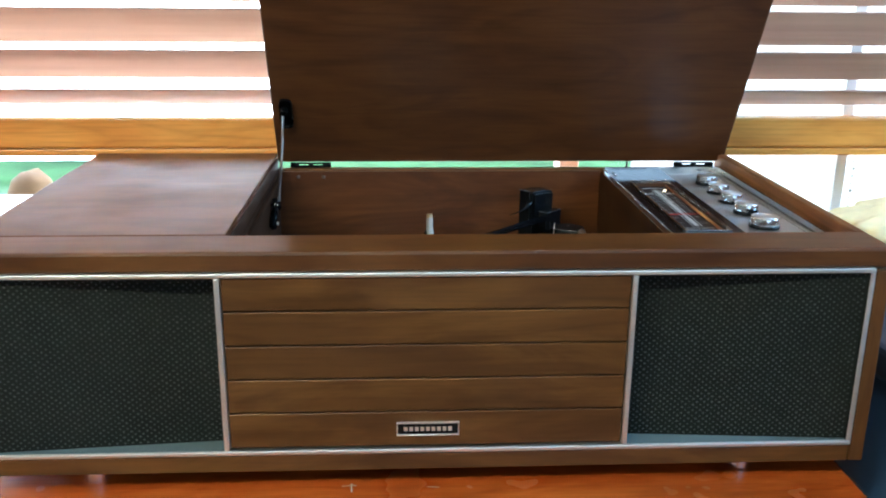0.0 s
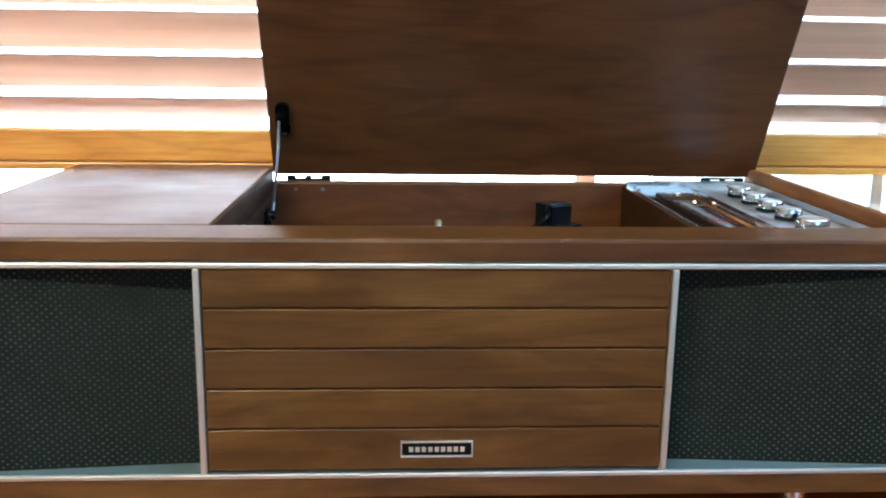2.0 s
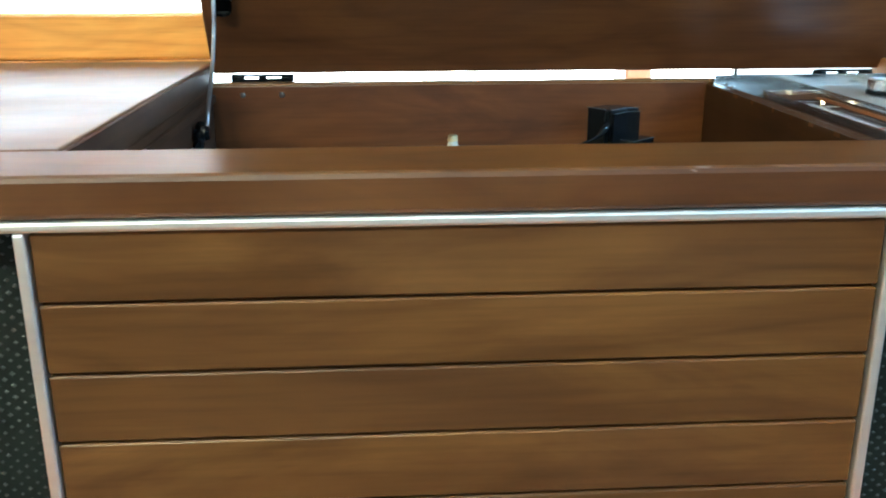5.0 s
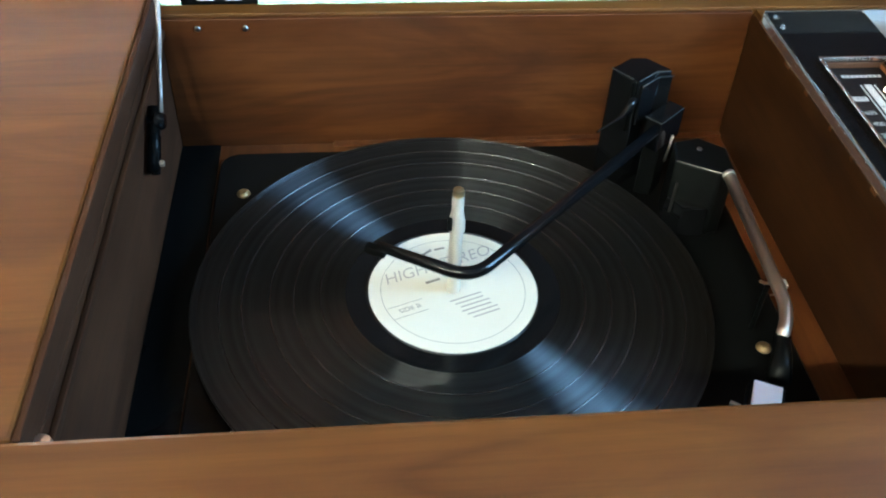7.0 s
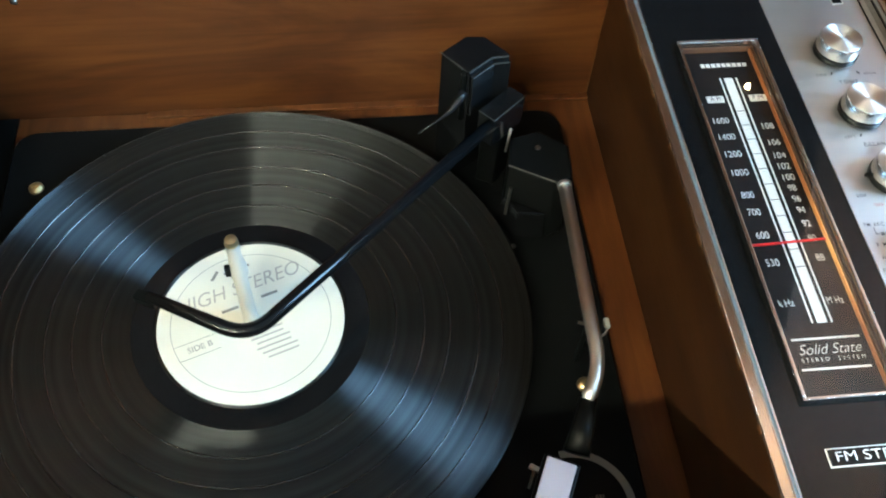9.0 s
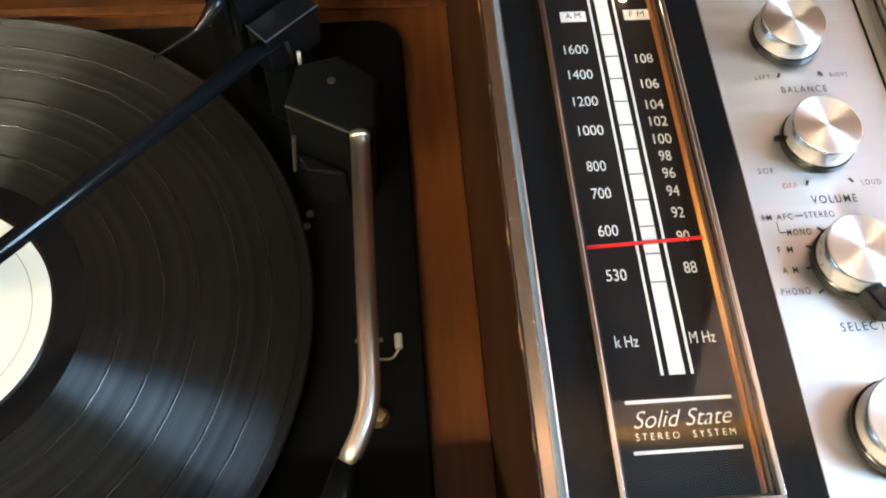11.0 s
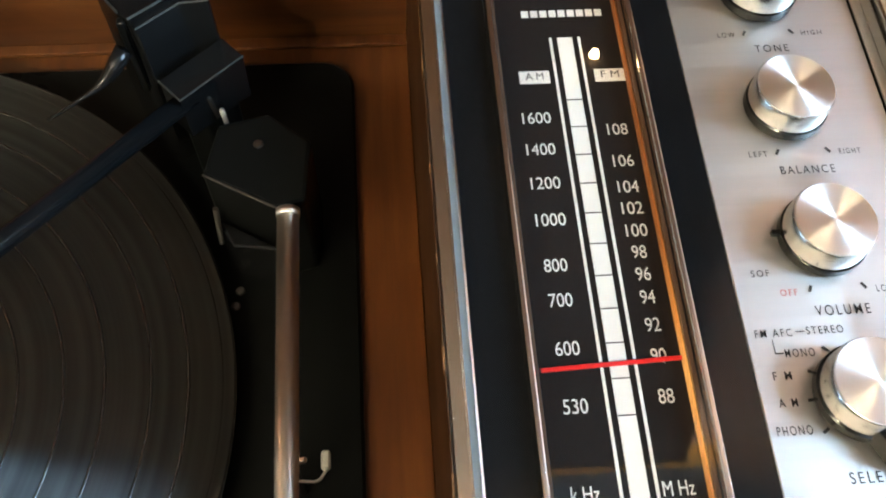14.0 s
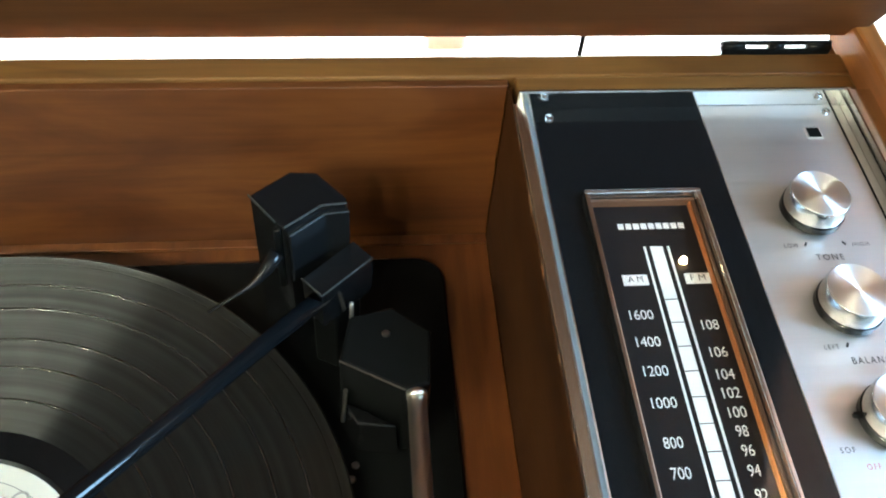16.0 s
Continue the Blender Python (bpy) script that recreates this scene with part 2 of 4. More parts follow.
EARTH = plain("brown_thatch", (0.16, 0.09, 0.04), 0.9, 0.0, 0.3, 40, 0.4)
CLEAR = clear("clear_plastic")
DIAL_CLEAR = clear("dial_plastic", (1, 1, 1), 1.8)


def see_through():
    m, nt, b = nodes_of("clear_back")
    nt.nodes.remove(b)
    nt.links.new(nt.nodes.new("ShaderNodeBsdfTransparent").outputs[0], nt.nodes["Material Output"].inputs[0])
    return m


CLEAR_BACK = see_through()


# Amber glow on the dial's inner wall, painted as emission graded along y.
def amber_wall_glow():
    m, nt, b = nodes_of("amber_painted_glow")
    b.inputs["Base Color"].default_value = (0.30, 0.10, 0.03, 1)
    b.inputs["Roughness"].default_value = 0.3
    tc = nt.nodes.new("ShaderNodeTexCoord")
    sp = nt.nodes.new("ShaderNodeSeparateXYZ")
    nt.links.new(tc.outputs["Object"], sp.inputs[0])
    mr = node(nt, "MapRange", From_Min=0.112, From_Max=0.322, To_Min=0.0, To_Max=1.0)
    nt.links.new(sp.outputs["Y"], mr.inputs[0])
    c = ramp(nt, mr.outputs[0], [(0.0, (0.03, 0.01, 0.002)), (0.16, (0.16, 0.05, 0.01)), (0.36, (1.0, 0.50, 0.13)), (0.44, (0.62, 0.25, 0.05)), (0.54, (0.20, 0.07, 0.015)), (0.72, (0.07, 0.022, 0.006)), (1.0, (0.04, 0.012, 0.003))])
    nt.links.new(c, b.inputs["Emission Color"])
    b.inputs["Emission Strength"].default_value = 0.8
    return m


AMBER = amber_wall_glow()
BULB = glow("bulb_glow", (1.0, 0.72, 0.38), 14.0)


def record_vinyl():
    m, nt, b = nodes_of("vinyl_grooves")
    nt.nodes.remove(b)
    tc = nt.nodes.new("ShaderNodeTexCoord")
    ln = nt.nodes.new("ShaderNodeVectorMath")
    ln.operation = "LENGTH"
    nt.links.new(tc.outputs["Object"], ln.inputs[0])
    sc = nt.nodes.new("ShaderNodeMath")
    sc.operation = "MULTIPLY"
    sc.inputs[1].default_value = 420.0
    nt.links.new(ln.outputs["Value"], sc.inputs[0])
    comb = nt.nodes.new("ShaderNodeCombineXYZ")
    nt.links.new(sc.outputs[0], comb.inputs[0])
    n = node(nt, "TexNoise", Scale=1.0, Detail=2.0)
    nt.links.new(comb.outputs[0], n.inputs["Vector"])
    rr = node(nt, "MapRange", From_Min=0.3, From_Max=0.7, To_Min=0.40, To_Max=0.46)
    nt.links.new(n.outputs[0], rr.inputs[0])
    t = nt.nodes.new("ShaderNodeTangent")
    t.direction_type, t.axis = "RADIAL", "Z"
    black = node(nt, "BsdfDiffuse", Color=(0.004, 0.0045, 0.004, 1))
    groove = node(nt, "BsdfAnisotropic", Color=(0.90, 0.96, 1.0, 1), Anisotropy=0.71)
    groove.distribution = "BECKMANN"
    nt.links.new(rr.outputs[0], groove.inputs["Roughness"])
    nt.links.new(t.outputs[0], groove.inputs["Tangent"])
    fr = node(nt, "Fresnel", IOR=1.64)
    mx = nt.nodes.new("ShaderNodeMixShader")
    # loud and quiet passages shine unequally
    wide = nt.nodes.new("ShaderNodeVectorMath")
    wide.operation = "SCALE"
    wide.inputs["Scale"].default_value = 0.55
    nt.links.new(comb.outputs[0], wide.inputs[0])
    passages = node(nt, "TexNoise", Scale=1.0, Detail=3.0)
    nt.links.new(wide.outputs[0], passages.inputs["Vector"])
    pr = node(nt, "MapRange", From_Min=0.3, From_Max=0.7, To_Min=0.6, To_Max=1.25)
    nt.links.new(passages.outputs[0], pr.inputs[0])
    shine = nt.nodes.new("ShaderNodeMath")
    shine.operation = "MULTIPLY"
    nt.links.new(fr.outputs[0], shine.inputs[0])
    nt.links.new(pr.outputs[0], shine.inputs[1])
    nt.links.new(shine.outputs[0], mx.inputs[0])
    nt.links.new(black.outputs[0], mx.inputs[1])
    nt.links.new(groove.outputs[0], mx.inputs[2])
    nt.links.new(mx.outputs[0], nt.nodes["Material Output"].inputs[0])
    return m


VINYL = record_vinyl()


def slat_material():
    m, nt, b = nodes_of("backlit_slat")
    b.inputs["Roughness"].default_value = 0.45
    n = node(nt, "TexNoise", Scale=2.0, Detail=4.0)
    nt.links.new(coords(nt, (2, 40, 40)), n.inputs["Vector"])
    c = ramp(nt, n.outputs[0], [(0.3, (0.50, 0.34, 0.25)), (0.7, (0.60, 0.43, 0.33))])
    nt.links.new(c, b.inputs["Base Color"])
    tl = nt.nodes.new("ShaderNodeBsdfTranslucent")
    nt.links.new(c, tl.inputs[0])
    mx = nt.nodes.new("ShaderNodeMixShader")
    mx.inputs[0].default_value = 0.3
    nt.links.new(b.outputs[0], mx.inputs[1])
    nt.links.new(tl.outputs[0], mx.inputs[2])
    nt.links.new(mx.outputs[0], nt.nodes["Material Output"].inputs[0])
    return m


SLAT = slat_material()


# ---- building helpers ----
def world_of(ob):
    m = ob.matrix_basis.copy()
    if ob.parent:
        m = world_of(ob.parent) @ ob.matrix_parent_inverse @ m
    return m


def part(name, bm, material, parent=None, label="", at=None, smooth=False):
    me = bpy.data.meshes.new(name)
    if smooth:
        for f in bm.faces:
            f.smooth = True
    bm.to_mesh(me)
    bm.free()
    me.materials.append(material)
    return place(name, me, parent, label, at)


def place(name, me, parent=None, label="", at=None):
    ob = new(name, me)
    if at is not None:
        ob.matrix_basis = at if isinstance(at, Matrix) else Matrix.Translation(at)
    if parent:
        ob.parent = parent
        ob.matrix_parent_inverse = world_of(parent).inverted()
    if label:
        ob["label"] = label
    return ob


def pane(bm, parent, name, label, facing, material=None):
    ob = part(name, bm, material or CLEAR, parent, label)
    ob.data.materials.append(CLEAR_BACK)
    for f in ob.data.polygons:
        f.material_index = 0 if f.normal.dot(Vector(facing)) > 0.9 else 1
    ob.visible_shadow = False
    return ob


def thing(name, at, label, category, group="", kind=""):
    e = new(name)
    e.empty_display_size = 0.05
    e.location = at
    return tagged(e, label, category, group, kind)


def add_box(bm, x0, x1, y0, y1, z0, z1, m=None):
    vs = [bm.verts.new((x, y, z)) for z in (z0, z1) for y in (y0, y1) for x in (x0, x1)]
    if m is not None:
        for v in vs:
            v.co = m @ v.co
    for f in ((0, 2, 3, 1), (4, 5, 7, 6), (0, 1, 5, 4), (2, 6, 7, 3), (0, 4, 6, 2), (1, 3, 7, 5)):
        bm.faces.new([vs[i] for i in f])
    return bm


def box(x0, x1, y0, y1, z0, z1, bevel=0.0, seg=2, m=None):
    bm = add_box(bmesh.new(), x0, x1, y0, y1, z0, z1, m)
    if bevel:
        bmesh.ops.bevel(bm, geom=bm.edges[:], offset=bevel, segments=seg, affect="EDGES", profile=0.5)
    return bm


def prism(points, z0, z1, bevel=0.0, top=1.0, seg=2):
    """An upright prism over a convex outline; top scales its upper face."""
    bm = bmesh.new()
    cx, cy = (sum(p[i] for p in points) / len(points) for i in (0, 1))
    lo = [bm.verts.new((x, y, z0)) for x, y in points]
    hi = [bm.verts.new((cx + (x - cx) * top, cy + (y - cy) * top, z1)) for x, y in points]
    n = len(points)
    bm.faces.new(lo[::-1])
    bm.faces.new(hi)
    for i in range(n):
        bm.faces.new((lo[i], lo[(i + 1) % n], hi[(i + 1) % n], hi[i]))
    bmesh.ops.recalc_face_normals(bm, faces=bm.faces[:])
    if bevel:
        bmesh.ops.bevel(bm, geom=bm.edges[:], offset=bevel, segments=seg, affect="EDGES", profile=0.5)
    return bm


def lathe(profile, seg=48, cap=True):
    """A turned body round z from (radius, height) pairs."""
    bm = bmesh.new()
    rings = []
    for r, z in profile:
        if r < 1e-6:
            rings.append([bm.verts.new((0, 0, z))])
        else:
            rings.append([bm.verts.new((r * math.cos(2 * math.pi * i / seg), r * math.sin(2 * math.pi * i / seg), z)) for i in range(seg)])
    for a, b in zip(rings, rings[1:]):
        for i in range(seg):
            j = (i + 1) % seg
            if len(a) == 1:
                bm.faces.new((a[0], b[i], b[j]))
            elif len(b) == 1:
                bm.faces.new((a[i], a[j], b[0]))
            else:
                bm.faces.new((a[i], a[j], b[j], b[i]))
    bmesh.ops.recalc_face_normals(bm, faces=bm.faces[:])
    return bm


def tube(points, radii, seg=12, bm=None, flat=1.0):
    """A round bar along points; radii one number or one per point."""
    bm = bm or bmesh.new()
    pts = [Vector(p) for p in points]
    if not isinstance(radii, (list, tuple)):
        radii = [radii] * len(pts)
    rings = []
    for i, p in enumerate(pts):
        d = (pts[min(i + 1, len(pts) - 1)] - pts[max(i - 1, 0)]).normalized()
        u = d.cross(Vector((0, 0, 1)))
        u = u.normalized() if u.length > 1e-4 else Vector((1, 0, 0))
        w = u.cross(d).normalized()
        rings.append([bm.verts.new(p + (u * math.cos(a) + w * math.sin(a) * flat) * radii[i]) for a in (2 * math.pi * k / seg for k in range(seg))])
    for a, b in zip(rings, rings[1:]):
        for i in range(seg):
            j = (i + 1) % seg
            bm.faces.new((a[i], a[j], b[j], b[i]))
    bm.faces.new(rings[0][::-1])
    bm.faces.new(rings[-1])
    bmesh.ops.recalc_face_normals(bm, faces=bm.faces[:])
    return bm


def rounded(points, r, n=6):
    """Rounds the inner corners of a polyline."""
    pts = [Vector(p) for p in points]
    out = [pts[0]]
    for a, b, c in zip(pts, pts[1:], pts[2:]):
        p, q = b + (a - b).normalized() * r, b + (c - b).normalized() * r
        for i in range(n + 1):
            t = i / n
            out.append(p * (1 - t) ** 2 + b * 2 * t * (1 - t) + q * t * t)
    return out + [pts[-1]]


def lettering(text, x, y, z, height, material, parent, width=None, turn=0, shear=0.0, squeeze=0.8, align="CENTER", spacing=1.0, thin=0.0):
    cu = bpy.data.curves.new("lettering", "FONT")
    cu.body, cu.size, cu.align_x, cu.align_y, cu.shear, cu.space_character = text, height / 0.72, align, "CENTER", shear, spacing
    cu.offset = thin * cu.size
    tmp = bpy.data.objects.new("lettering_tmp", cu)
    scene.collection.objects.link(tmp)
    dg = bpy.context.evaluated_depsgraph_get()
    me = bpy.data.meshes.new_from_object(tmp.evaluated_get(dg))
    bpy.data.objects.remove(tmp)
    bpy.data.curves.remove(cu)
    me.name = "lettering"
    xs = [v.co.x for v in me.vertices]
    k = squeeze if width is None else width / max(1e-6, max(xs) - min(xs))
    me.transform(Matrix.Diagonal((k, 1, 1, 1)))
    me.materials.clear()
    me.materials.append(material)
    return place("lettering", me, parent, "", Matrix.Translation((x, y, z)) @ pose(0, 0, 0, 0, 0, turn))


# ---- the room ----
def setting(name, bm, mat, label=""):
    return tagged(part(name, bm, mat, None, label), label, kind="structure")


FZ = -0.72
setting("floor", box(-2.6, 1.85, -3.3, 0.66, FZ - 0.1, FZ), FLOORING, "brown wooden floor boards of the room")
setting("ceiling", box(-2.6, 1.85, -3.3, 0.66, 1.86, 1.96), CEIL, "plain painted ceiling")
# rear wall with a wide window opening
WX0, WX1, WZ0, WZ1 = -1.5, 1.5, 0.046, 1.46
rw = bmesh.new()
add_box(rw, -2.6, WX0, 0.56, 0.66, FZ, 1.86)
add_box(rw, WX1, 1.85, 0.56, 0.66, FZ, 1.86)
add_box(rw, WX0, WX1, 0.56, 0.66, FZ, WZ0)
add_box(rw, WX0, WX1, 0.56, 0.66, WZ1, 1.86)
setting("wall_rear", rw, WALL, "painted wall below and around the window")
setting("wall_left", box(-2.7, -2.6, -3.3, 0.66, FZ, 1.86), WALL, "plain painted wall of the room")
sw = bmesh.new()
add_box(sw, 1.75, 1.85, -3.3, -0.48, FZ, 1.86)
add_box(sw, 1.75, 1.85, 0.24, 0.56, FZ, 1.86)
add_box(sw, 1.75, 1.85, -0.48, 0.24, FZ, 0.60)
add_box(sw, 1.75, 1.85, -0.48, 0.24, 1.76, 1.86)
setting("wall_right", sw, WALL, "painted wall with a daylight opening")
fw = bmesh.new()
add_box(fw, -2.6, -0.05, -3.4, -3.3, FZ, 1.86)
add_box(fw, 1.65, 1.85, -3.4, -3.3, FZ, 1.86)
add_box(fw, -0.05, 1.65, -3.4, -3.3, FZ, 0.4)
add_box(fw, -0.05, 1.65, -3.4, -3.3, 1.7, 1.86)
setting("wall_front", fw, WALL, "painted wall with a daylight opening")

# window frame, sill and panes
win = tagged(thing("window_1", (0, 0.6, WZ0), "wide timber window with clear panes behind a wooden blind", "window"), kind="structure")
for x in (WX0 + 0.02, -0.62, 0.222, WX1 - 0.02):
    part("mullion", box(x - 0.014, x + 0.014, 0.575, 0.625, WZ0, WZ1, 0.003), SLAT, win)
part("window_frame", box(WX0, WX1, 0.575, 0.625, WZ1 - 0.04, WZ1, 0.003), SLAT_WOOD, win)
part("window_sill", box(WX0, WX1, 0.49, 0.655, WZ0 - 0.02, WZ0 + 0.012, 0.004), WALL_WHITE, win, "white painted sill")
for x0, x1 in ((WX0 + 0.034, -0.634), (-0.606, 0.208), (0.236, WX1 - 0.034)):
    pane(box(x0, x1, 0.598, 0.602, WZ0 + 0.012, WZ1 - 0.04), win, "pane", "", (0, -1, 0))

# outside
setting("ground", box(-60, 60, 0.9, 160, -0.42, -0.40), LAWN, "green lawn outside the window")
setting("backdrop", box(-9, 9, 2.96, 3.0, -0.305, 5.0), glow("bright_haze", (0.98, 0.99, 1.0), 18.0), "bright white haze beyond the lawn")
setting("ledge_outside", box(-3, 0.2, 0.70, 0.86, 0.044, 0.058, 0.003), WALL_WHITE, "white outer window ledge")
bm = lathe([(0.0, 0.205), (0.03, 0.200), (0.06, 0.175), (0.085, 0.11), (0.095, 0.0)], 28)
for v in bm.verts:
    v.co *= 1 + 0.10 * noise.noise(v.co * 18)
hut = part("garden_mound", bm, EARTH, None, "", (-1.20, 2.25, -0.40), True)
tagged(hut, "low rounded brown mound standing on the green lawn", "mound")


def screen_material():
    m, nt, b = nodes_of("white_backlit_panel")
    b.inputs["Base Color"].default_value = (0.82, 0.82, 0.80, 1)
    b.inputs["Roughness"].default_value = 0.6
    tl = nt.nodes.new("ShaderNodeBsdfTranslucent")
    n = node(nt, "TexNoise", Scale=7.0, Detail=3.0)
    nt.links.new(coords(nt, (1, 1, 1)), n.inputs["Vector"])
    nt.links.new(ramp(nt, n.outputs[0], [(0.3, (0.76, 0.77, 0.75)), (0.7, (0.86, 0.86, 0.84))]), tl.inputs[0])
    mx = nt.nodes.new("ShaderNodeMixShader")
    mx.inputs[0].default_value = 0.55
    nt.links.new(b.outputs[0], mx.inputs[1])
    nt.links.new(tl.outputs[0], mx.inputs[2])
    nt.links.new(mx.outputs[0], nt.nodes["Material Output"].inputs[0])
    return m


SCREEN = screen_material()
sheet = thing("white_board", (0.75, 0.53, 0.0585), "tall white backlit board with printed edge standing on the sill", "board")
part("board", box(0.30, 1.45, 0.528, 0.534, 0.0585, 0.60, 0.001), SCREEN, sheet)
part("edge_strip", box(0.585, 0.600, 0.520, 0.527, 0.0585, 0.60, 0.001), WALL_WHITE, sheet, "bright white upright strip")
for i in range(9):
    part("print_bar", box(0.612, 0.6145 + 0.001 * (i % 3), 0.5265, 0.5278, 0.115 + i * 0.0105, 0.119 + i * 0.0105), PRINT_PALE, sheet)

# wooden venetian blind
blind = thing("venetian_blind", (0, 0.48, 0.2), "half-closed wooden venetian blind glowing with daylight", "blind")


def slat(z, half, tilt, thick=0.003):
    m = pose(0, 0.48, z, tilt, 0, 0)
    bm = box(-1.45, 1.45, -half, half, -thick / 2, thick / 2, 0.001, 1)
    part("slat", bm, SLAT, blind, "", m)


slat(0.2747, 0.0245, -28)
slat(0.3154, 0.0245, -50)
z = 0.3625
while z < 1.40:
    slat(z, 0.0245, -62)
    z += 0.050
part("bottom_rail", box(-1.45, 1.45, 0.466, 0.494, 0.211, 0.250, 0.003), SLAT_WOOD, blind, "honey-coloured solid bottom rail")
part("rail_lip", box(-1.45, 1.45, 0.462, 0.498, 0.2015, 0.2105, 0.002), SLAT_WOOD, blind)
part("head_rail", box(-1.45, 1.45, 0.45, 0.51, 1.41, 1.455, 0.003), SLAT_WOOD, blind)
for x in (-0.95, 0.05, 0.9):
    part("cord", tube([(x, 0.48, 0.25), (x, 0.48, 1.41)], 0.0008, 6), IVORY, blind)
part("pull_cord", tube([(0.272, 0.448, 0.10), (0.271, 0.449, 1.40)], 0.0012, 6), BLACK, blind, "thin dark hanging cord")

# ceiling light: one bar with five shades
fit_c = thing("ceiling_light", (-1.15, -1.35, 1.86), "ceiling light bar with five open shades and warm bulbs", "lamp")
part("rose", lathe([(0, 0.0), (0.06, 0.0), (0.055, -0.02), (0.0, -0.03)], 24), BRASS, fit_c, "", (-1.15, -1.35, 1.86))
part("bar", tube([(-1.95, -1.35, 1.81), (-1.15, -1.35, 1.83), (-0.35, -1.35, 1.81)], 0.008, 10), BRASS, fit_c, "", None, True)
for x in (-0.35, -0.75, -1.15, -1.55, -1.95):
    part("shade", lathe([(0.02, 0.0), (0.028, -0.01), (0.07, -0.085), (0.068, -0.086), (0.026, -0.012), (0.018, -0.002)], 28), PAPER, fit_c, "", (x, -1.35, 1.81), True)

# table
table = thing("table", (-0.3, 0.2, FZ), "orange varnished wooden table with a glossy top", "table")
part("tabletop", box(-1.0, 0.379, -0.10, 0.44, -0.032, 0.0, 0.003), TABLE_WOOD, table)
for x in (-0.95, 0.31):
    for y in (-0.05, 0.38):
        part("leg", box(x, x + 0.05, y, y + 0.05, FZ, -0.032, 0.004), TABLE_WOOD, table)
part("apron", box(-0.9, 0.31, -0.03, -0.012, -0.11, -0.032, 0.002), TABLE_WOOD, table)
part("scuff", tube([(-0.066, 0.010, 0.0003), (-0.0655, -0.004, 0.0003)], 0.0006, 5, None, 0.3), IVORY, table, "pale scratch in the varnish")
part("scuff", tube([(-0.074, 0.006, 0.0003), (-0.062, 0.0068, 0.0003)], 0.0004, 5, None, 0.3), IVORY, table)
part("scuff", tube([(0.000, 0.002, 0.0003), (0.010, 0.0015, 0.0003)], 0.0004, 5, None, 0.3), IVORY, table)

# blue tub beside the table and a cream cloth behind
tub = thing("storage_tub", (0.62, 0.15, FZ), "blue plastic storage tub with a dark rim beside the table", "tub")
part("body", prism([(0.43, -0.12), (0.85, -0.12), (0.85, 0.40), (0.43, 0.40)], FZ, 0.075, 0.012, 1.0), BLUE, tub)
part("rim", box(0.415, 0.865, -0.135, 0.415, 0.075, 0.105, 0.006), NAVY, tub, "dark blue moulded rim")
part("side_groove", box(0.422, 0.432, -0.05, -0.02, -0.5, 0.06, 0.003), NAVY, tub)
bm = bmesh.new()
bmesh.ops.create_icosphere(bm, subdivisions=5, radius=1.0)
for v in bm.verts:
    d = 1 + 0.22 * noise.noise(v.co * 2.1) + 0.10 * noise.noise(v.co * 5.3) + 0.04 * noise.noise(v.co * 12)
    v.co = Vector((v.co.x * 0.15 * d, v.co.y * 0.07 * d, max(-0.02, v.co.z * 0.055 * d)))
cloth = part("folded_cloth", bm, CLOTH, None, "", (0.63, 0.33, 0.125), True)
tagged(cloth, "crumpled cream and yellow cloth lying on the tub", "cloth")

# ---- the console cabinet ----
W, D, TOP = 0.384, 0.414, 0.215
con = thing("record_console", (0, 0.2, 0.0), "walnut-veneered record console with its lid raised, standing on the table", "record player")


def board(name, bm, mat=WALNUT, label=""):
    return part(name, bm, mat, con, label)


board("top_panel", box(-W, -0.169, 0.0519, D, 0.198, TOP, 0.0015), WALNUT_TOP, "reddish walnut top panel with a soft sheen")
board("front_rail", box(-W, W, 0.0, 0.0515, 0.198, TOP, 0.0025), WALNUT_TOP)
board("side_rail", box(0.3735, W, 0.0497, D, 0.196, TOP, 0.002), WALNUT_Y)
board("side_panel", box(-W, -W + 0.0135, 0.0005, D, 0.0188, 0.1978, 0.0015), WALNUT_Z)
board("side_panel", box(W - 0.0135, W, 0.0005, D, 0.0188, 0.1955, 0.0015), WALNUT_Z)
board("bottom_panel", box(-W + 0.0137, W - 0.0137, 0.0005, D, 0.0188, 0.0350, 0.0015), WALNUT)
board("back_panel", box(-W + 0.0137, W - 0.0137, 0.3870, 0.3990, 0.0352, 0.1923, 0.001), WALNUT)
board("rear_rail", box(-0.1688, 0.3733, 0.3865, 0.3995, 0.1925, 0.2, 0.001), WALNUT)
# record well
board("well_back", box(-0.1655, 0.2234, 0.382, 0.3862, 0.092, 0.1985, 0.0006), WELL_WOOD)
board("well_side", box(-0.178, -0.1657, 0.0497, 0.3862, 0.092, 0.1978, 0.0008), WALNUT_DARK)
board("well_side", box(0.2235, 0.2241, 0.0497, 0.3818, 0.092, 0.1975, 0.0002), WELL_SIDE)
# thin dark board added to shade the top panel's lit edge
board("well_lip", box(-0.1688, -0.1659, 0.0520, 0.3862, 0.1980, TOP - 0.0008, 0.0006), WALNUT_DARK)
board("well_front", box(-0.1655, 0.2234, 0.0465, 0.0514, 0.092, 0.1978, 0.0006), WALNUT)
board("well_floor", box(-0.1655, 0.2234, 0.0496, 0.3818, 0.088, 0.1, 0.0006), WELL_FLOOR)
board("well_ledge", box(-0.06, 0.2234, 0.3765, 0.3818, 0.1002, 0.1022, 0.0006), WELL_FLOOR, "narrow wood ledge")
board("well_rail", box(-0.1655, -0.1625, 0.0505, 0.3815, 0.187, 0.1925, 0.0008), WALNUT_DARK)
bm = bmesh.new()
bmesh.ops.create_icosphere(bm, subdivisions=3, radius=1.0)
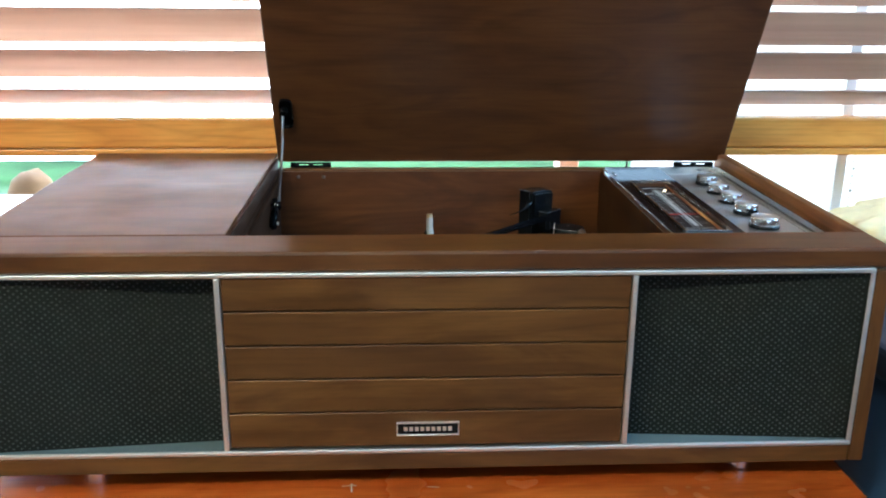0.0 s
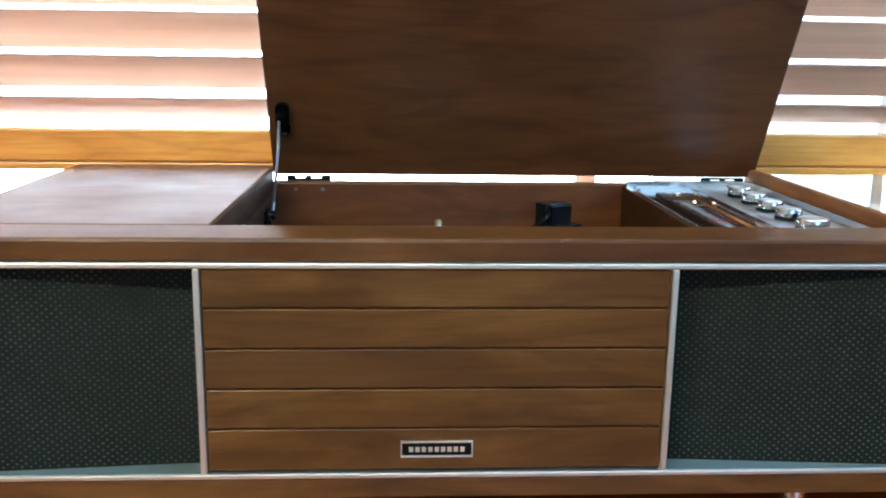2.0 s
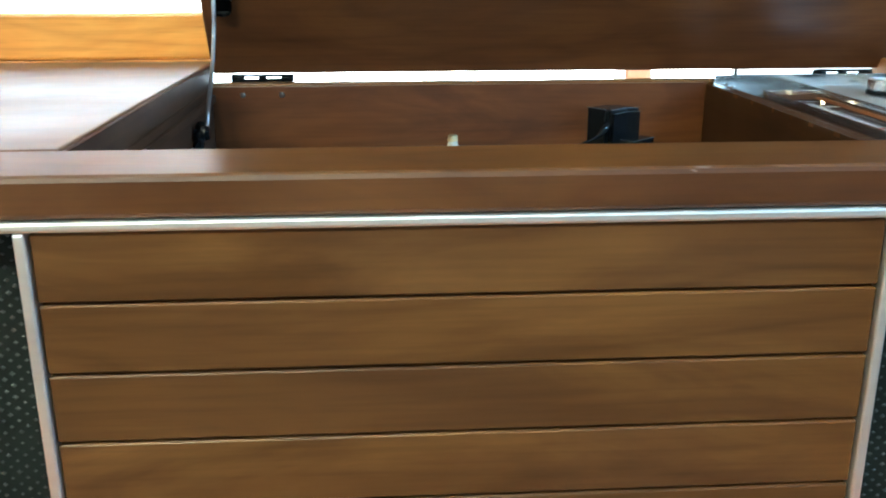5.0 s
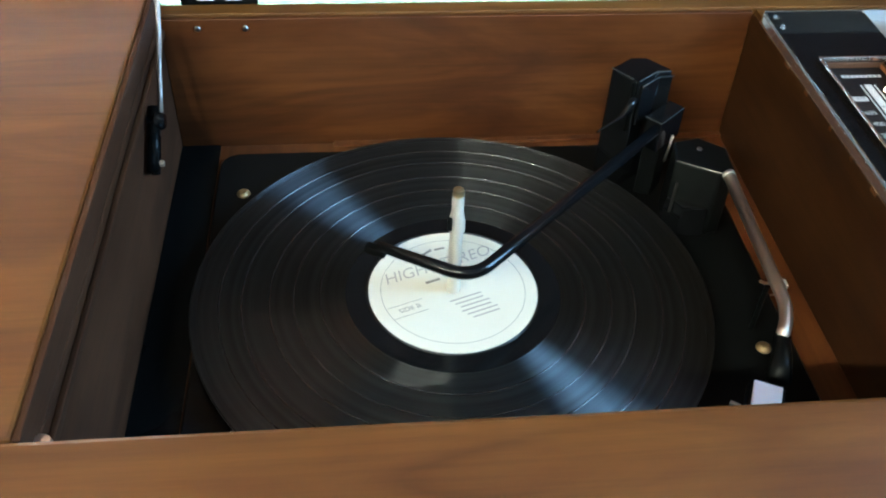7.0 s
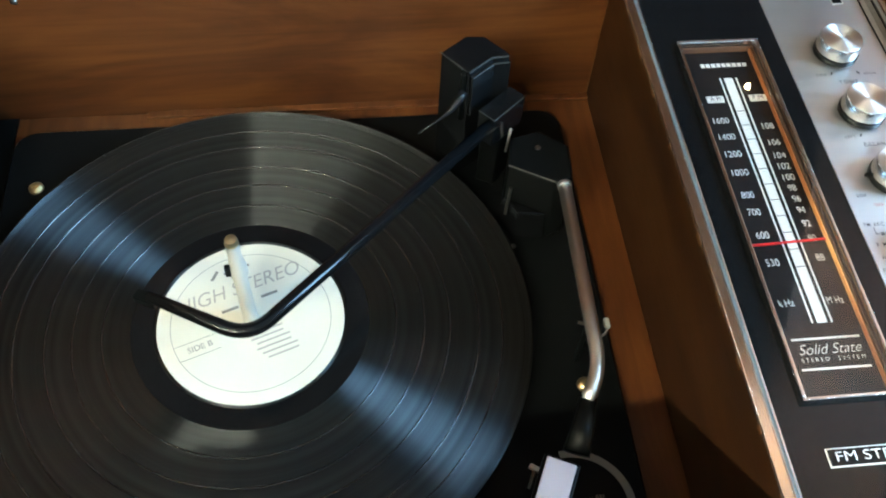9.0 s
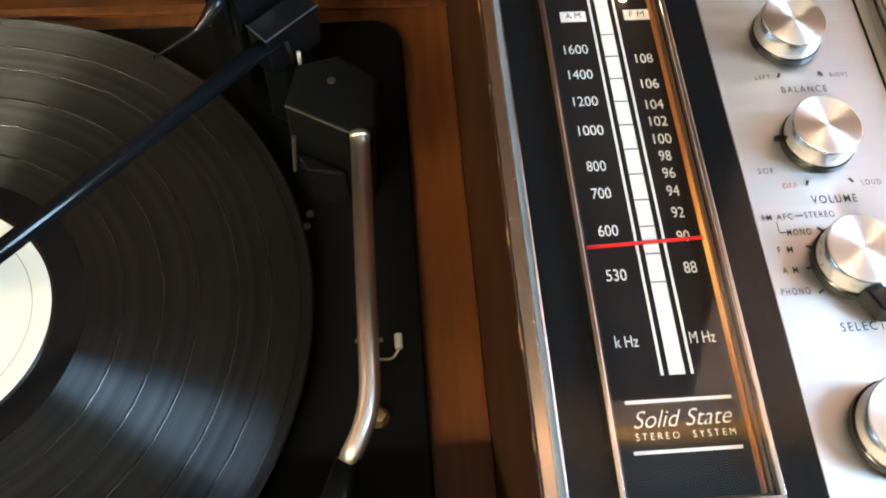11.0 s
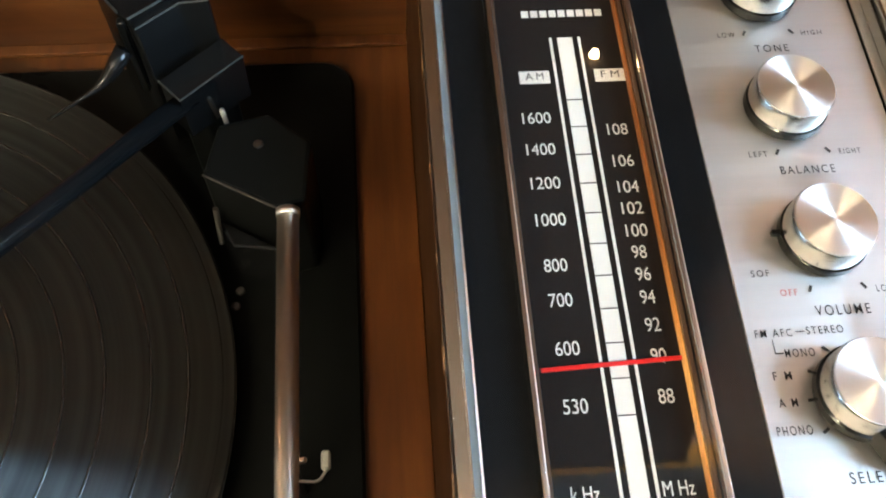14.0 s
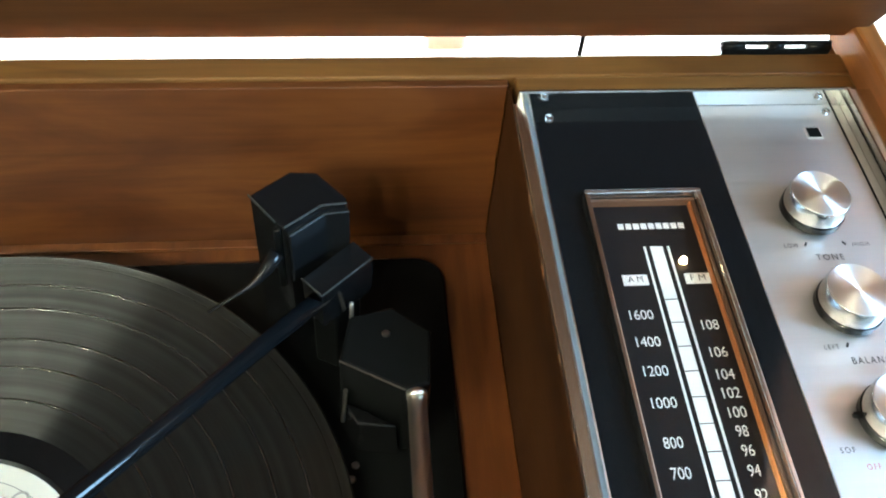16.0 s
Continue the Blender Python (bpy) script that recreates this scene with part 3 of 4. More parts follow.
for v in bm.verts:
    d = 1 + 0.4 * noise.noise(v.co * 1.7)
    v.co = Vector((v.co.x * 0.0065 * d, v.co.y * 0.0018 * d, v.co.z * 0.0018 * d))
part("worn_patch", bm, plain("worn_wood", (0.22, 0.13, 0.085), 0.6, 0.0, 0.3, 400, 0.2), con, "pale worn patch on the edge", (0.089, 0.0022, 0.2132))
for x in (-0.142, -0.112):
    board("screw", lathe([(0.0, 0.0012), (0.0014, 0.001), (0.0022, 0.0)], 14), DARK_STEEL).matrix_basis = pose(x, 0.3818, 0.192, 90, 0, 0)
part("buffer", lathe([(0, 0.004), (0.0035, 0.0035), (0.004, 0.0)], 16), STEEL, con, "small round steel catch", (-0.1635, 0.060, 0.1985))
# front baffle, planks, trims
board("baffle", box(-0.366, 0.366, 0.034, 0.042, 0.0352, 0.1976), CHARCOAL)
ZS = (0.1935, 0.1643, 0.1344, 0.1041, 0.0735, 0.0408)
for z1, z0 in zip(ZS, ZS[1:]):
    part("plank", box(-0.1665, 0.1665, 0.0012, 0.012, z0 + 0.0006, z1 - 0.0006, 0.0008, 1), WALNUT, con)
board("plank_backing", box(-0.1665, 0.1665, 0.0125, 0.0335, 0.0395, 0.1940), CHARCOAL)
for z in (0.1957, 0.0373):
    part("trim_strip", box(-0.3702, 0.3702, -0.0012, 0.010, z - 0.0021, z + 0.0021, 0.0012), ALU, con, "satin aluminium trim strip")
for x, w in ((-0.1695, 0.0023), (0.1695, 0.0023), (-0.3680, 0.0022), (0.3680, 0.0022)):
    part("trim_upright", box(x - w, x + w, -0.0010, 0.012, 0.0395, 0.1935, 0.0010), ALU, con, "satin aluminium upright trim")


def speaker(sign):
    """Slanted grille cloth, deepest towards the middle of the cabinet."""
    xi, xo, yi, yo = 0.1722, 0.3655, 0.0185, 0.0030
    g = thing("speaker_grille", (sign * 0.27, 0.02, 0.042), "dark woven grille cloth with pale dots in the console front", "speaker grille", "speaker grilles")
    pts = [(sign * xi, yi), (sign * xo, yo), (sign * xo, yo + 0.003), (sign * xi, yi + 0.003)]
    part("cloth_panel", prism(pts, 0.0396, 0.1933), CHARCOAL, g)
    verts, faces = [], []
    p, row = 0.0064, 0
    zz = 0.0425
    while zz < 0.192:
        xx = xi + 0.002 + (p / 2 if row % 2 else 0)
        while xx < xo - 0.001:
            k = (xx - xi) / (xo - xi)
            y = yi + (yo - yi) * k
            r = 0.00122 * random.uniform(0.75, 1.2)
            jx, jz = random.uniform(-0.0002, 0.0002), random.uniform(-0.0002, 0.0002)
            i = len(verts)
            verts += [(sign * (xx + jx - r), y - 0.0001, zz + jz), (sign * (xx + jx), y - 0.0001, zz + jz - r * 0.8),
                      (sign * (xx + jx + r), y - 0.0002, zz + jz), (sign * (xx + jx), y - 0.0001, zz + jz + r * 0.8), (sign * (xx + jx), y - 0.0009, zz + jz)]
            faces += [(i + a, i + b, i + 4) for a, b in ((0, 1), (1, 2), (2, 3), (3, 0))]
            xx += p
        zz += 0.0027
        row += 1
    me = bpy.data.meshes.new("weave")
    me.from_pydata(verts, [], faces)
    me.materials.append(NUB)
    tagged(place("weave", me, g, "pale raised threads"), kind="stuff")
    part("reveal_floor", prism([(sign * xi, 0.0006), (sign * xo, 0.0006), (sign * xo, yo - 0.0004), (sign * xi, yi - 0.0004)], 0.0396, 0.0402), REVEAL, g, "black reveal with the reflected sky painted in as grey-blue")
    part("reveal_side", prism([(sign * xo, 0.0), (sign * (xo + 0.0006), 0.0), (sign * (xo + 0.0006), yo), (sign * xo, yo)], 0.0396, 0.1933), CHARCOAL, g)


speaker(-1)
speaker(1)

badge = thing("name_badge", (0, 0, 0.0525), "small black badge with a silver border on the front planks", "badge")
part("plate", box(-0.0255, 0.0255, -0.0004, 0.0011, 0.0528, 0.0625, 0.0005, 1), PANEL_BLACK, badge)
for x0, x1, z0, z1 in ((-0.0265, 0.0265, 0.0626, 0.0640), (-0.0265, 0.0265, 0.0513, 0.0527), (-0.0265, -0.0256, 0.0527, 0.0626), (0.0256, 0.0265, 0.0527, 0.0626)):
    part("border", box(x0, x1, -0.0009, 0.0011, z0, z1, 0.0003, 1), ALU, badge, "silver border")
for i in range(9):
    x = -0.0188 + i * 0.0047
    part("mark", box(x - 0.0016, x + 0.0016, -0.0007, -0.0003, 0.0558, 0.0596), ALU, badge)

for x, y in ((-0.2886, 0.0300), (0.2855, 0.0335), (-0.2886, 0.36), (0.2855, 0.36)):
    part("foot", lathe([(0.0, 0.0), (0.0122, 0.0), (0.0133, 0.0012), (0.0133, 0.0150), (0.0126, 0.0186), (0, 0.0186)], 28), KNOB_SIDE, con, "turned metal foot", (x, y, 0.0), False)

# lid, raised and leaning forward
LEAN = 28
LID = Matrix.Translation((0, 0.404, 0.2053)) @ Matrix.Rotation(radians(LEAN), 4, "X")
bm = box(-0.168, 0.3815, 0.0, 0.016, 0.0, 0.352, 0.002)
lid = part("lid", bm, LID_WOOD, con, "raised walnut lid, darker on its underside", LID)


def lid_point(x, up, out=0.0):
    return LID @ Vector((x, -out, up))


part("stay_plate", box(-0.1590, -0.1445, -0.0022, 0.0, 0.055, 0.094, 0.005, 3), BLACK, lid, "black stay plate", LID)
part("stay_knob", lathe([(0.0, 0.008), (0.0035, 0.0075), (0.0045, 0.0)], 18), BLACK, lid, "", LID @ pose(-0.1535, -0.0022, 0.080, 90, 0, 0))
rod = [lid_point(-0.1550, 0.079, 0.007), Vector((-0.1565, 0.362, 0.242)), Vector((-0.1570, 0.345, 0.216)), Vector((-0.1570, 0.322, 0.195)), Vector((-0.1565, 0.303, 0.1775))]
part("stay_rod", tube(rounded(rod, 0.008), 0.0016, 10), DARK_STEEL, lid, "thin bent wire lid stay", None, True)
part("stay_slot", tube([(-0.1608, 0.310, 0.181), (-0.1603, 0.276, 0.159)], 0.0040, 12), BLACK, lid, "black slotted bracket", None, True)
part("stay_pin", lathe([(0.0, 0.011), (0.004, 0.0105), (0.0052, 0.008), (0.0052, 0.005), (0.003, 0.0045), (0.003, 0)], 20), BLACK_GLOSS, lid, "", pose(-0.1645, 0.302, 0.177, 0, 90, 0))
part("stay_pin", lathe([(0.0, 0.007), (0.0018, 0.0065), (0.0022, 0)], 12), STEEL, lid, "", pose(-0.161, 0.281, 0.162, 0, 90, 0))
for x0 in (-0.153, 0.319):
    for a, b in ((0.0, 0.010), (0.0215, 0.0275), (0.039, 0.049)):
        part("hinge_knuckle", tube([(x0 + a, 0.4015, 0.2025), (x0 + b, 0.4015, 0.2025)], 0.0022, 12), BLACK, lid, "dark hinge knuckle", None, True)
    part("hinge_leaf", box(x0, x0 + 0.049, 0.3992, 0.4003, 0.1985, 0.2026, 0.0003, 1), BLACK, lid)
    part("hinge_leaf", box(x0, x0 + 0.049, 0.4005, 0.4016, 0.2036, 0.2058, 0.0003, 1), BLACK, lid)

# ---- record changer ----
DZ, LPX, LPY, LPZ = 0.105, 0.0090, 0.216, 0.1150
deck = thing("record_changer", (0.03, 0.21, 0.1), "black automatic record changer with a bent steel tonearm", "turntable")
out = []
for cx, cy, a0 in ((0.186, 0.352, 0), (-0.123, 0.352, 90), (-0.123, 0.066, 180), (0.186, 0.066, 270)):
    out += [(cx + 0.014 * math.cos(radians(a0 + k * 15)), cy + 0.014 * math.sin(radians(a0 + k * 15))) for k in range(7)]
part("deck_plate", prism(out, 0.1003, DZ, 0.0012, 1.0, 1), BLACK, deck)
# black strip added over the floor for the shade left of the deck
part("dark_gap", box(-0.1652, -0.1385, 0.0530, 0.3810, 0.1002, 0.1012), BLACK, deck)
part("platter", lathe([(0, 0.1055), (0.130, 0.1055), (0.133, 0.107), (0.133, 0.1125), (0.0, 0.1130)], 72), BLACK, deck, "", (LPX, LPY, 0.0), False)
# spindle
part("spindle", lathe([(0.0040, 0.1135), (0.0039, 0.124), (0.0036, 0.150), (0.0036, 0.160), (0.0046, 0.161), (0.0044, 0.168), (0.0032, 0.175), (0.0034, 0.183), (0.0026, 0.186), (0.0, 0.1865)], 18), IVORY, deck, "tall stepped grey-white spindle", (LPX, LPY, 0.0))
part("spindle_catch", box(LPX - 0.0056, LPX - 0.0030, LPY - 0.0045, LPY - 0.002, 0.164, 0.172, 0.0006), BLACK, deck)
part("spindle_cap", lathe([(0, 0.0042), (0.0028, 0.0035), (0.0034, 0)], 14), BRASS, deck, "", (LPX, LPY, 0.1855))
# changer post
part("changer_post", prism([(0.1175, 0.3350), (0.1283, 0.3205), (0.1318, 0.3175), (0.1460, 0.3285), (0.1560, 0.3292), (0.1563, 0.3325), (0.1440, 0.3470), (0.1332, 0.3475)], DZ, 0.187, 0.0014, 0.97), BLACK_GLOSS, deck, "tall faceted black post")
part("post_seam", tube([(0.1180, 0.3348, 0.1871), (0.1286, 0.3210, 0.1871)], 0.0004, 6), EDGE, deck, "greyed worn edge")
part("post_seam", tube([(0.1321, 0.3182, 0.1871), (0.1459, 0.3288, 0.1871), (0.1555, 0.3297, 0.1871)], 0.0004, 6), EDGE, deck, "greyed worn edge")
part("post_cover", prism([(0.1338, 0.3160), (0.1470, 0.3266), (0.1565, 0.3276), (0.1557, 0.3302), (0.1455, 0.3294), (0.1323, 0.3186)], 0.155, 0.1845, 0.0006, 1.0, 1), BLACK_GLOSS, deck, "black front cover with a worn edge")
part("post_seam", tube([(0.1340, 0.3161, 0.1846), (0.1470, 0.3266, 0.1846), (0.1564, 0.3276, 0.1846)], 0.0003, 6), EDGE, deck, "greyed worn edge")
part("post_notch", box(0.1278, 0.1304, 0.3178, 0.3206, 0.150, 0.1855, 0.0005, 1), BLACK, deck)
box_m = Matrix.Translation((0.1513, 0.3140, 0.1575)) @ pose(0, 0, 0, 0, 0, 42)
part("arm_housing", box(-0.0135, 0.0135, -0.0058, 0.0058, -0.012, 0.0095, 0.0008, 2, box_m), BLACK_GLOSS, deck, "small black arm housing")
for a, b in (((-0.0135, -0.0058, 0.0096), (0.0135, -0.0058, 0.0096)), ((-0.0135, -0.0058, 0.0096), (-0.0135, 0.0058, 0.0096))):
    part("housing_edge", tube([box_m @ Vector(a), box_m @ Vector(b)], 0.0003, 6), EDGE, deck, "greyed worn edge")
part("housing_pillar", prism([(0.140, 0.311), (0.150, 0.306), (0.160, 0.318), (0.150, 0.326)], DZ, 0.1515, 0.001), BLACK, deck)
part("housing_pin", tube([(0.1562, 0.3060, 0.154), (0.1558, 0.3090, 0.132)], 0.0009, 8), STEEL, deck, "thin bright pin", None, True)
over = rounded([(0.1475, 0.3075, 0.1605), (0.0140, 0.1812, 0.1580), (-0.0335, 0.2062, 0.1600)], 0.014, 8)
part("hold_down_arm", tube(over, [0.0036] * (len(over) - 1) + [0.0028], 16), BLACK_GLOSS, deck, "bent glossy black record hold-down arm", None, True)
part("hold_down_foot", box(-0.006, 0.006, -0.0028, 0.0028, -0.004, 0.0012, 0.001, 2, Matrix.Translation((-0.0350, 0.2070, 0.158)) @ pose(0, 0, 0, 0, 0, -27)), BLACK, deck)
fin = rounded([(0.1290, 0.3135, 0.178), (0.1215, 0.3065, 0.170), (0.1030, 0.2955, 0.166)], 0.006)
part("size_feeler", tube(fin, [0.0030 - 0.0024 * i / (len(fin) - 1) for i in range(len(fin))], 8), BLACK_GLOSS, deck, "thin pointed black feeler", None, True)
# tonearm and its base
part("tonearm_base", prism([(0.1505, 0.2795), (0.1755, 0.2655), (0.1850, 0.2680), (0.1870, 0.2920), (0.1720, 0.3040), (0.1550, 0.3000)], DZ, 0.1545, 0.0015, 0.99), BLACK, deck, "black tonearm base with bevelled edges")
part("base_facet", prism([(0.148, 0.2805), (0.156, 0.266), (0.174, 0.2635), (0.174, 0.2655)], DZ, 0.128, 0.001, 0.85), BLACK_GLOSS, deck)
# the edge's highlight, modelled as a thin steel bar
part("base_edge", tube([(0.1510, 0.2795, 0.1547), (0.1755, 0.2658, 0.1547)], 0.0004, 6), DARK_STEEL, deck, "highlight on the base's edge, modelled as a bright bar")
part("pivot_bracket", tube([(0.1515, 0.2725, 0.120), (0.1530, 0.2745, 0.141)], 0.0010, 8), DARK_STEEL, deck)
arm = rounded([(0.1792, 0.2630, 0.1545), (0.1788, 0.158, 0.1470), (0.1702, 0.1430, 0.1435)], 0.012, 8)
part("tonearm", tube(arm, 0.0036, 18), STEEL, deck, "bent bright steel tonearm tube", None, True)
part("arm_collar", tube([(0.1792, 0.2650, 0.1546), (0.1792, 0.2625, 0.1545)], 0.0039, 18), STEEL, deck, "", None, True)
hs = Matrix.Translation((0.1605, 0.1185, 0.1420)) @ pose(0, 0, 0, 0, 0, -21)
shell = part("headshell", tube([(0.1712, 0.1448, 0.1436), (0.1665, 0.132, 0.1425), (0.1612, 0.1195, 0.1390)], [0.0042, 0.0052, 0.0064], 10, None, 0.75), BLACK, deck, "tapered black headshell", None, True)
pm = Matrix.Translation((0.1482, 0.1040, 0.1415)) @ pose(0, 0, 0, 3, 0, -25)
part("cartridge_body", box(-0.0086, 0.0086, -0.0138, 0.0138, -0.010, 0.0, 0.001, 2, pm), BLACK, shell)
part("cartridge_plate", box(-0.0070, 0.0070, -0.0122, 0.0122, 0.0003, 0.0016, 0.0006, 2, pm), PINK_WHITE, shell, "pale pinkish rectangular plate")
part("finger_lift", box(-0.0028, 0.0028, -0.0014, 0.0014, 0, 0.002, 0.0005, 1, Matrix.Translation((0.1447, 0.1215, 0.1180)) @ pose(0, 0, 0, 0, 0, -35)), IVORY, deck)
part("finger_lift_wire", tube([(0.1447, 0.1215, 0.1185), (0.1422, 0.116, 0.1080)], 0.0007, 6), STEEL, deck)
# arm rest clip
part("rest_post", tube([(0.1790, 0.1850, DZ), (0.1790, 0.1850, 0.1400)], 0.0016, 8), BLACK, deck)
part("rest_clip", tube(rounded([(0.1745, 0.1865, 0.142), (0.1790, 0.1862, 0.1395), (0.1835, 0.1862, 0.142)], 0.002), 0.0009, 6), STEEL, deck)
part("rest_tab", box(0.1880, 0.1908, 0.1835, 0.1893, 0.1375, 0.1405, 0.0006, 1), IVORY, deck, "small ivory tab")
part("rest_wire", tube(rounded([(0.1800, 0.1815, 0.136), (0.1870, 0.1808, 0.136), (0.1894, 0.1836, 0.1385)], 0.002), 0.0005, 6), STEEL, deck)
# deck screws
SC = lathe([(0, 0.003), (0.0025, 0.0027), (0.0042, 0.0012), (0.0044, 0)], 20)
me = bpy.data.meshes.new("screw")
add_box(SC, -0.003, 0.003, -0.0005, 0.0005, 0.0027, 0.0031)
SC.to_mesh(me)
SC.free()
me.materials.append(BRASS)
for x, y in ((-0.1184, 0.3208), (0.1808, 0.1697)):
    place("deck_screw", me, deck, "dull brass mounting screw", (x, y, DZ))
me2 = bpy.data.meshes.new("pin")
pn = lathe([(0, 0.001), (0.0014, 0.0008), (0.0018, 0)], 12)
pn.to_mesh(me2)
pn.free()
me2.materials.append(DARK_STEEL)
for x, y, z in ((0.1690, 0.2910, 0.1545), (0.1545, 0.2540, DZ), (0.1560, 0.2600, DZ)):
    place("deck_pin", me2, deck, "", (x, y, z))


def arc(cx, cy, r0, r1, a0, a1, n=20):
    bm = bmesh.new()
    rows = []
    for i in range(n + 1):
        a = radians(a0 + (a1 - a0) * i / n)
        rows.append((bm.verts.new((cx + r0 * math.cos(a), cy + r0 * math.sin(a), DZ + 0.0002)), bm.verts.new((cx + r1 * math.cos(a), cy + r1 * math.sin(a), DZ + 0.0002))))
    for (a, b), (c, d) in zip(rows, rows[1:]):
        bm.faces.new((a, b, d, c))
    bmesh.ops.recalc_face_normals(bm, faces=bm.faces[:])
    return bm


part("printed_arc", arc(0.1645, 0.1050, 0.0258, 0.0296, -20, 98), PRINT_GREY, deck, "grey-white printed arc")
part("printed_arc", arc(-0.1000, 0.1050, 0.0250, 0.0290, 95, 200), PRINT_WHITE, deck, "grey-white printed arc")
lettering("REJ", 0.1768, 0.1090, DZ + 0.0002, 0.0030, PRINT_GREY, deck)
lettering("ON", 0.1765, 0.1035, DZ + 0.0002, 0.0030, PRINT_GREY, deck)
part("printed_line", box(0.1673, 0.1728, 0.1089, 0.1093, DZ + 0.0001, DZ + 0.0002), PRINT_GREY, deck)
lettering("16", -0.1155, 0.1070, DZ + 0.0002, 0.0030, PRINT_GREY, deck)
part("printed_line", box(-0.1115, -0.1055, 0.1085, 0.1089, DZ + 0.0001, DZ + 0.0002), PRINT_GREY, deck)
part("printed_line", box(-0.005, 0.005, -0.0003, 0.0003, 0, 0.0001, 0, 1, Matrix.Translation((-0.1055, 0.1045, DZ + 0.0001)) @ pose(0, 0, 0, 0, 0, 50)), PRINT_GREY, deck)

# ---- the record ----
lp = thing("vinyl_record", (LPX, LPY, LPZ - 0.002), "black twelve-inch vinyl record with a cream label on the platter", "record")
prof = [(0.0036, 0.0), (0.0505, 0.0), (0.051, -0.0001)]
tracks = ((0.0625, 0.0755), (0.0768, 0.0905), (0.0918, 0.1040), (0.1053, 0.1195), (0.1208, 0.1320), (0.1333, 0.1440))
for a, b in tracks:
    prof += [(a - 0.0004, -0.0002), (a, 0.0), (b, 0.0), (b + 0.0004, -0.0002)]
prof += [(0.1462, 0.0), (0.1480, 0.0004), (0.1488, -0.0002), (0.1486, -0.0014), (0.1470, -0.0018), (0.0036, -0.0018), (0.0036, 0.0)]
part("disc", lathe(prof, 128), VINYL, lp, "", (LPX, LPY, LPZ))
for (a, b), (c, d) in zip(tracks, tracks[1:]):
    r = (b + c) / 2
    gap = lathe([(r + 0.0006 * math.cos(radians(q)), -0.0004 + 0.0006 * math.sin(radians(q))) for q in range(160, 10, -10)], 160)
    part("track_gap", gap, SMOOTH_VINYL, lp, "smooth band between two tracks", (LPX, LPY, LPZ), True)
dead = lathe([(0.0505, 0.0002), (0.0618, 0.0002)], 96)
part("run_out", dead, BLACK_GLOSS, lp, "smooth run-out band", (LPX, LPY, LPZ))
part("paper_label", lathe([(0.0040, 0.00025), (0.0486, 0.00025), (0.0488, 0.0001)], 96), PAPER, lp, "cream paper label", (LPX, LPY, LPZ))
LZ = LPZ + 0.0004
ring = lathe([(0.0415, 0.0), (0.0418, 0.0)], 96)
part("printed_ring", ring, PRINT_GREY, lp, "", (LPX, LPY, LZ))


def on_label(u, v):
    a = radians(20)
    return LPX + u * math.cos(a) - v * math.sin(a), LPY + u * math.sin(a) + v * math.cos(a)


lettering("HIGH STEREO", *on_label(0.0, 0.0215), LZ, 0.0088, PRINT_PALE, lp, 0.068, 20, 0.25, 0.8, "CENTER", 1.0, -0.004)
for i in range(3):
    part("mark", box(-0.0032, 0.0032, -0.0008, 0.0008, 0, 0.0001, 0, 1, Matrix.Translation((*on_label(-0.009 + 0.008 * i, 0.034), LZ)) @ pose(0, 0, 0, 0, 0, 65 - 25 * i)), PRINT_GREY, lp)
lettering("SIDE B", *on_label(-0.029, -0.0045), LZ, 0.0034, PRINT_GREY, lp, 0.013, 20)
for v in (0.0, -0.009):
    part("printed_line", box(-0.0215, 0.0, -0.00012, 0.00012, 0, 0.0001, 0, 1, Matrix.Translation((*on_label(-0.0195, v), LZ)) @ pose(0, 0, 0, 0, 0, 20)), PRINT_GREY, lp)
for i in range(6):
    part("text_bar", box(-0.010 + 0.001 * (i % 3), 0.010 - 0.0015 * (i % 2), -0.0005, 0.0005, 0, 0.0001, 0, 1, Matrix.Translation((*on_label(0.004 + 0.001 * i, -0.0085 - 0.0032 * i), LZ)) @ pose(0, 0, 0, 0, 0, 20)), PRINT_PALE, lp)
for i in range(2):
    part("text_bar", box(-0.0045, 0.0045, -0.0008, 0.0008, 0, 0.0001, 0, 1, Matrix.Translation((*on_label(-0.008 + 0.022 * i, 0.0105 + 0.001 * i), LZ)) @ pose(0, 0, 0, 0, 0, 20)), PRINT_GREY, lp)

# ---- the radio panel ----
PZ = 0.1970
rad = thing("radio_panel", (0.297, 0.21, 0.19), "black and brushed silver radio control panel with a lit tuning dial", "radio")
DX0, DX1, DY0, DY1 = 0.2442, 0.2890, 0.1104, 0.3224
PY1 = 0.3700
bl = bmesh.new()
for x0, x1, y0, y1 in ((0.2312, DX0 + 0.002, 0.0500, PY1), (DX1 - 0.002, 0.3015, 0.0500, PY1), (DX0 + 0.002, DX1 - 0.002, 0.0500, DY0 + 0.002), (DX0 + 0.002, DX1 - 0.002, DY1 - 0.002, PY1)):
    add_box(bl, x0, x1, y0, y1, 0.1930, PZ)
part("black_plate", bl, PANEL_BLACK, rad, "glossy black plate")
part("silver_plate", box(0.3017, 0.3590, 0.0500, PY1, 0.1935, PZ + 0.0002, 0.0002, 1), PANEL_SILVER, rad, "brushed silver plate with a warm tint")


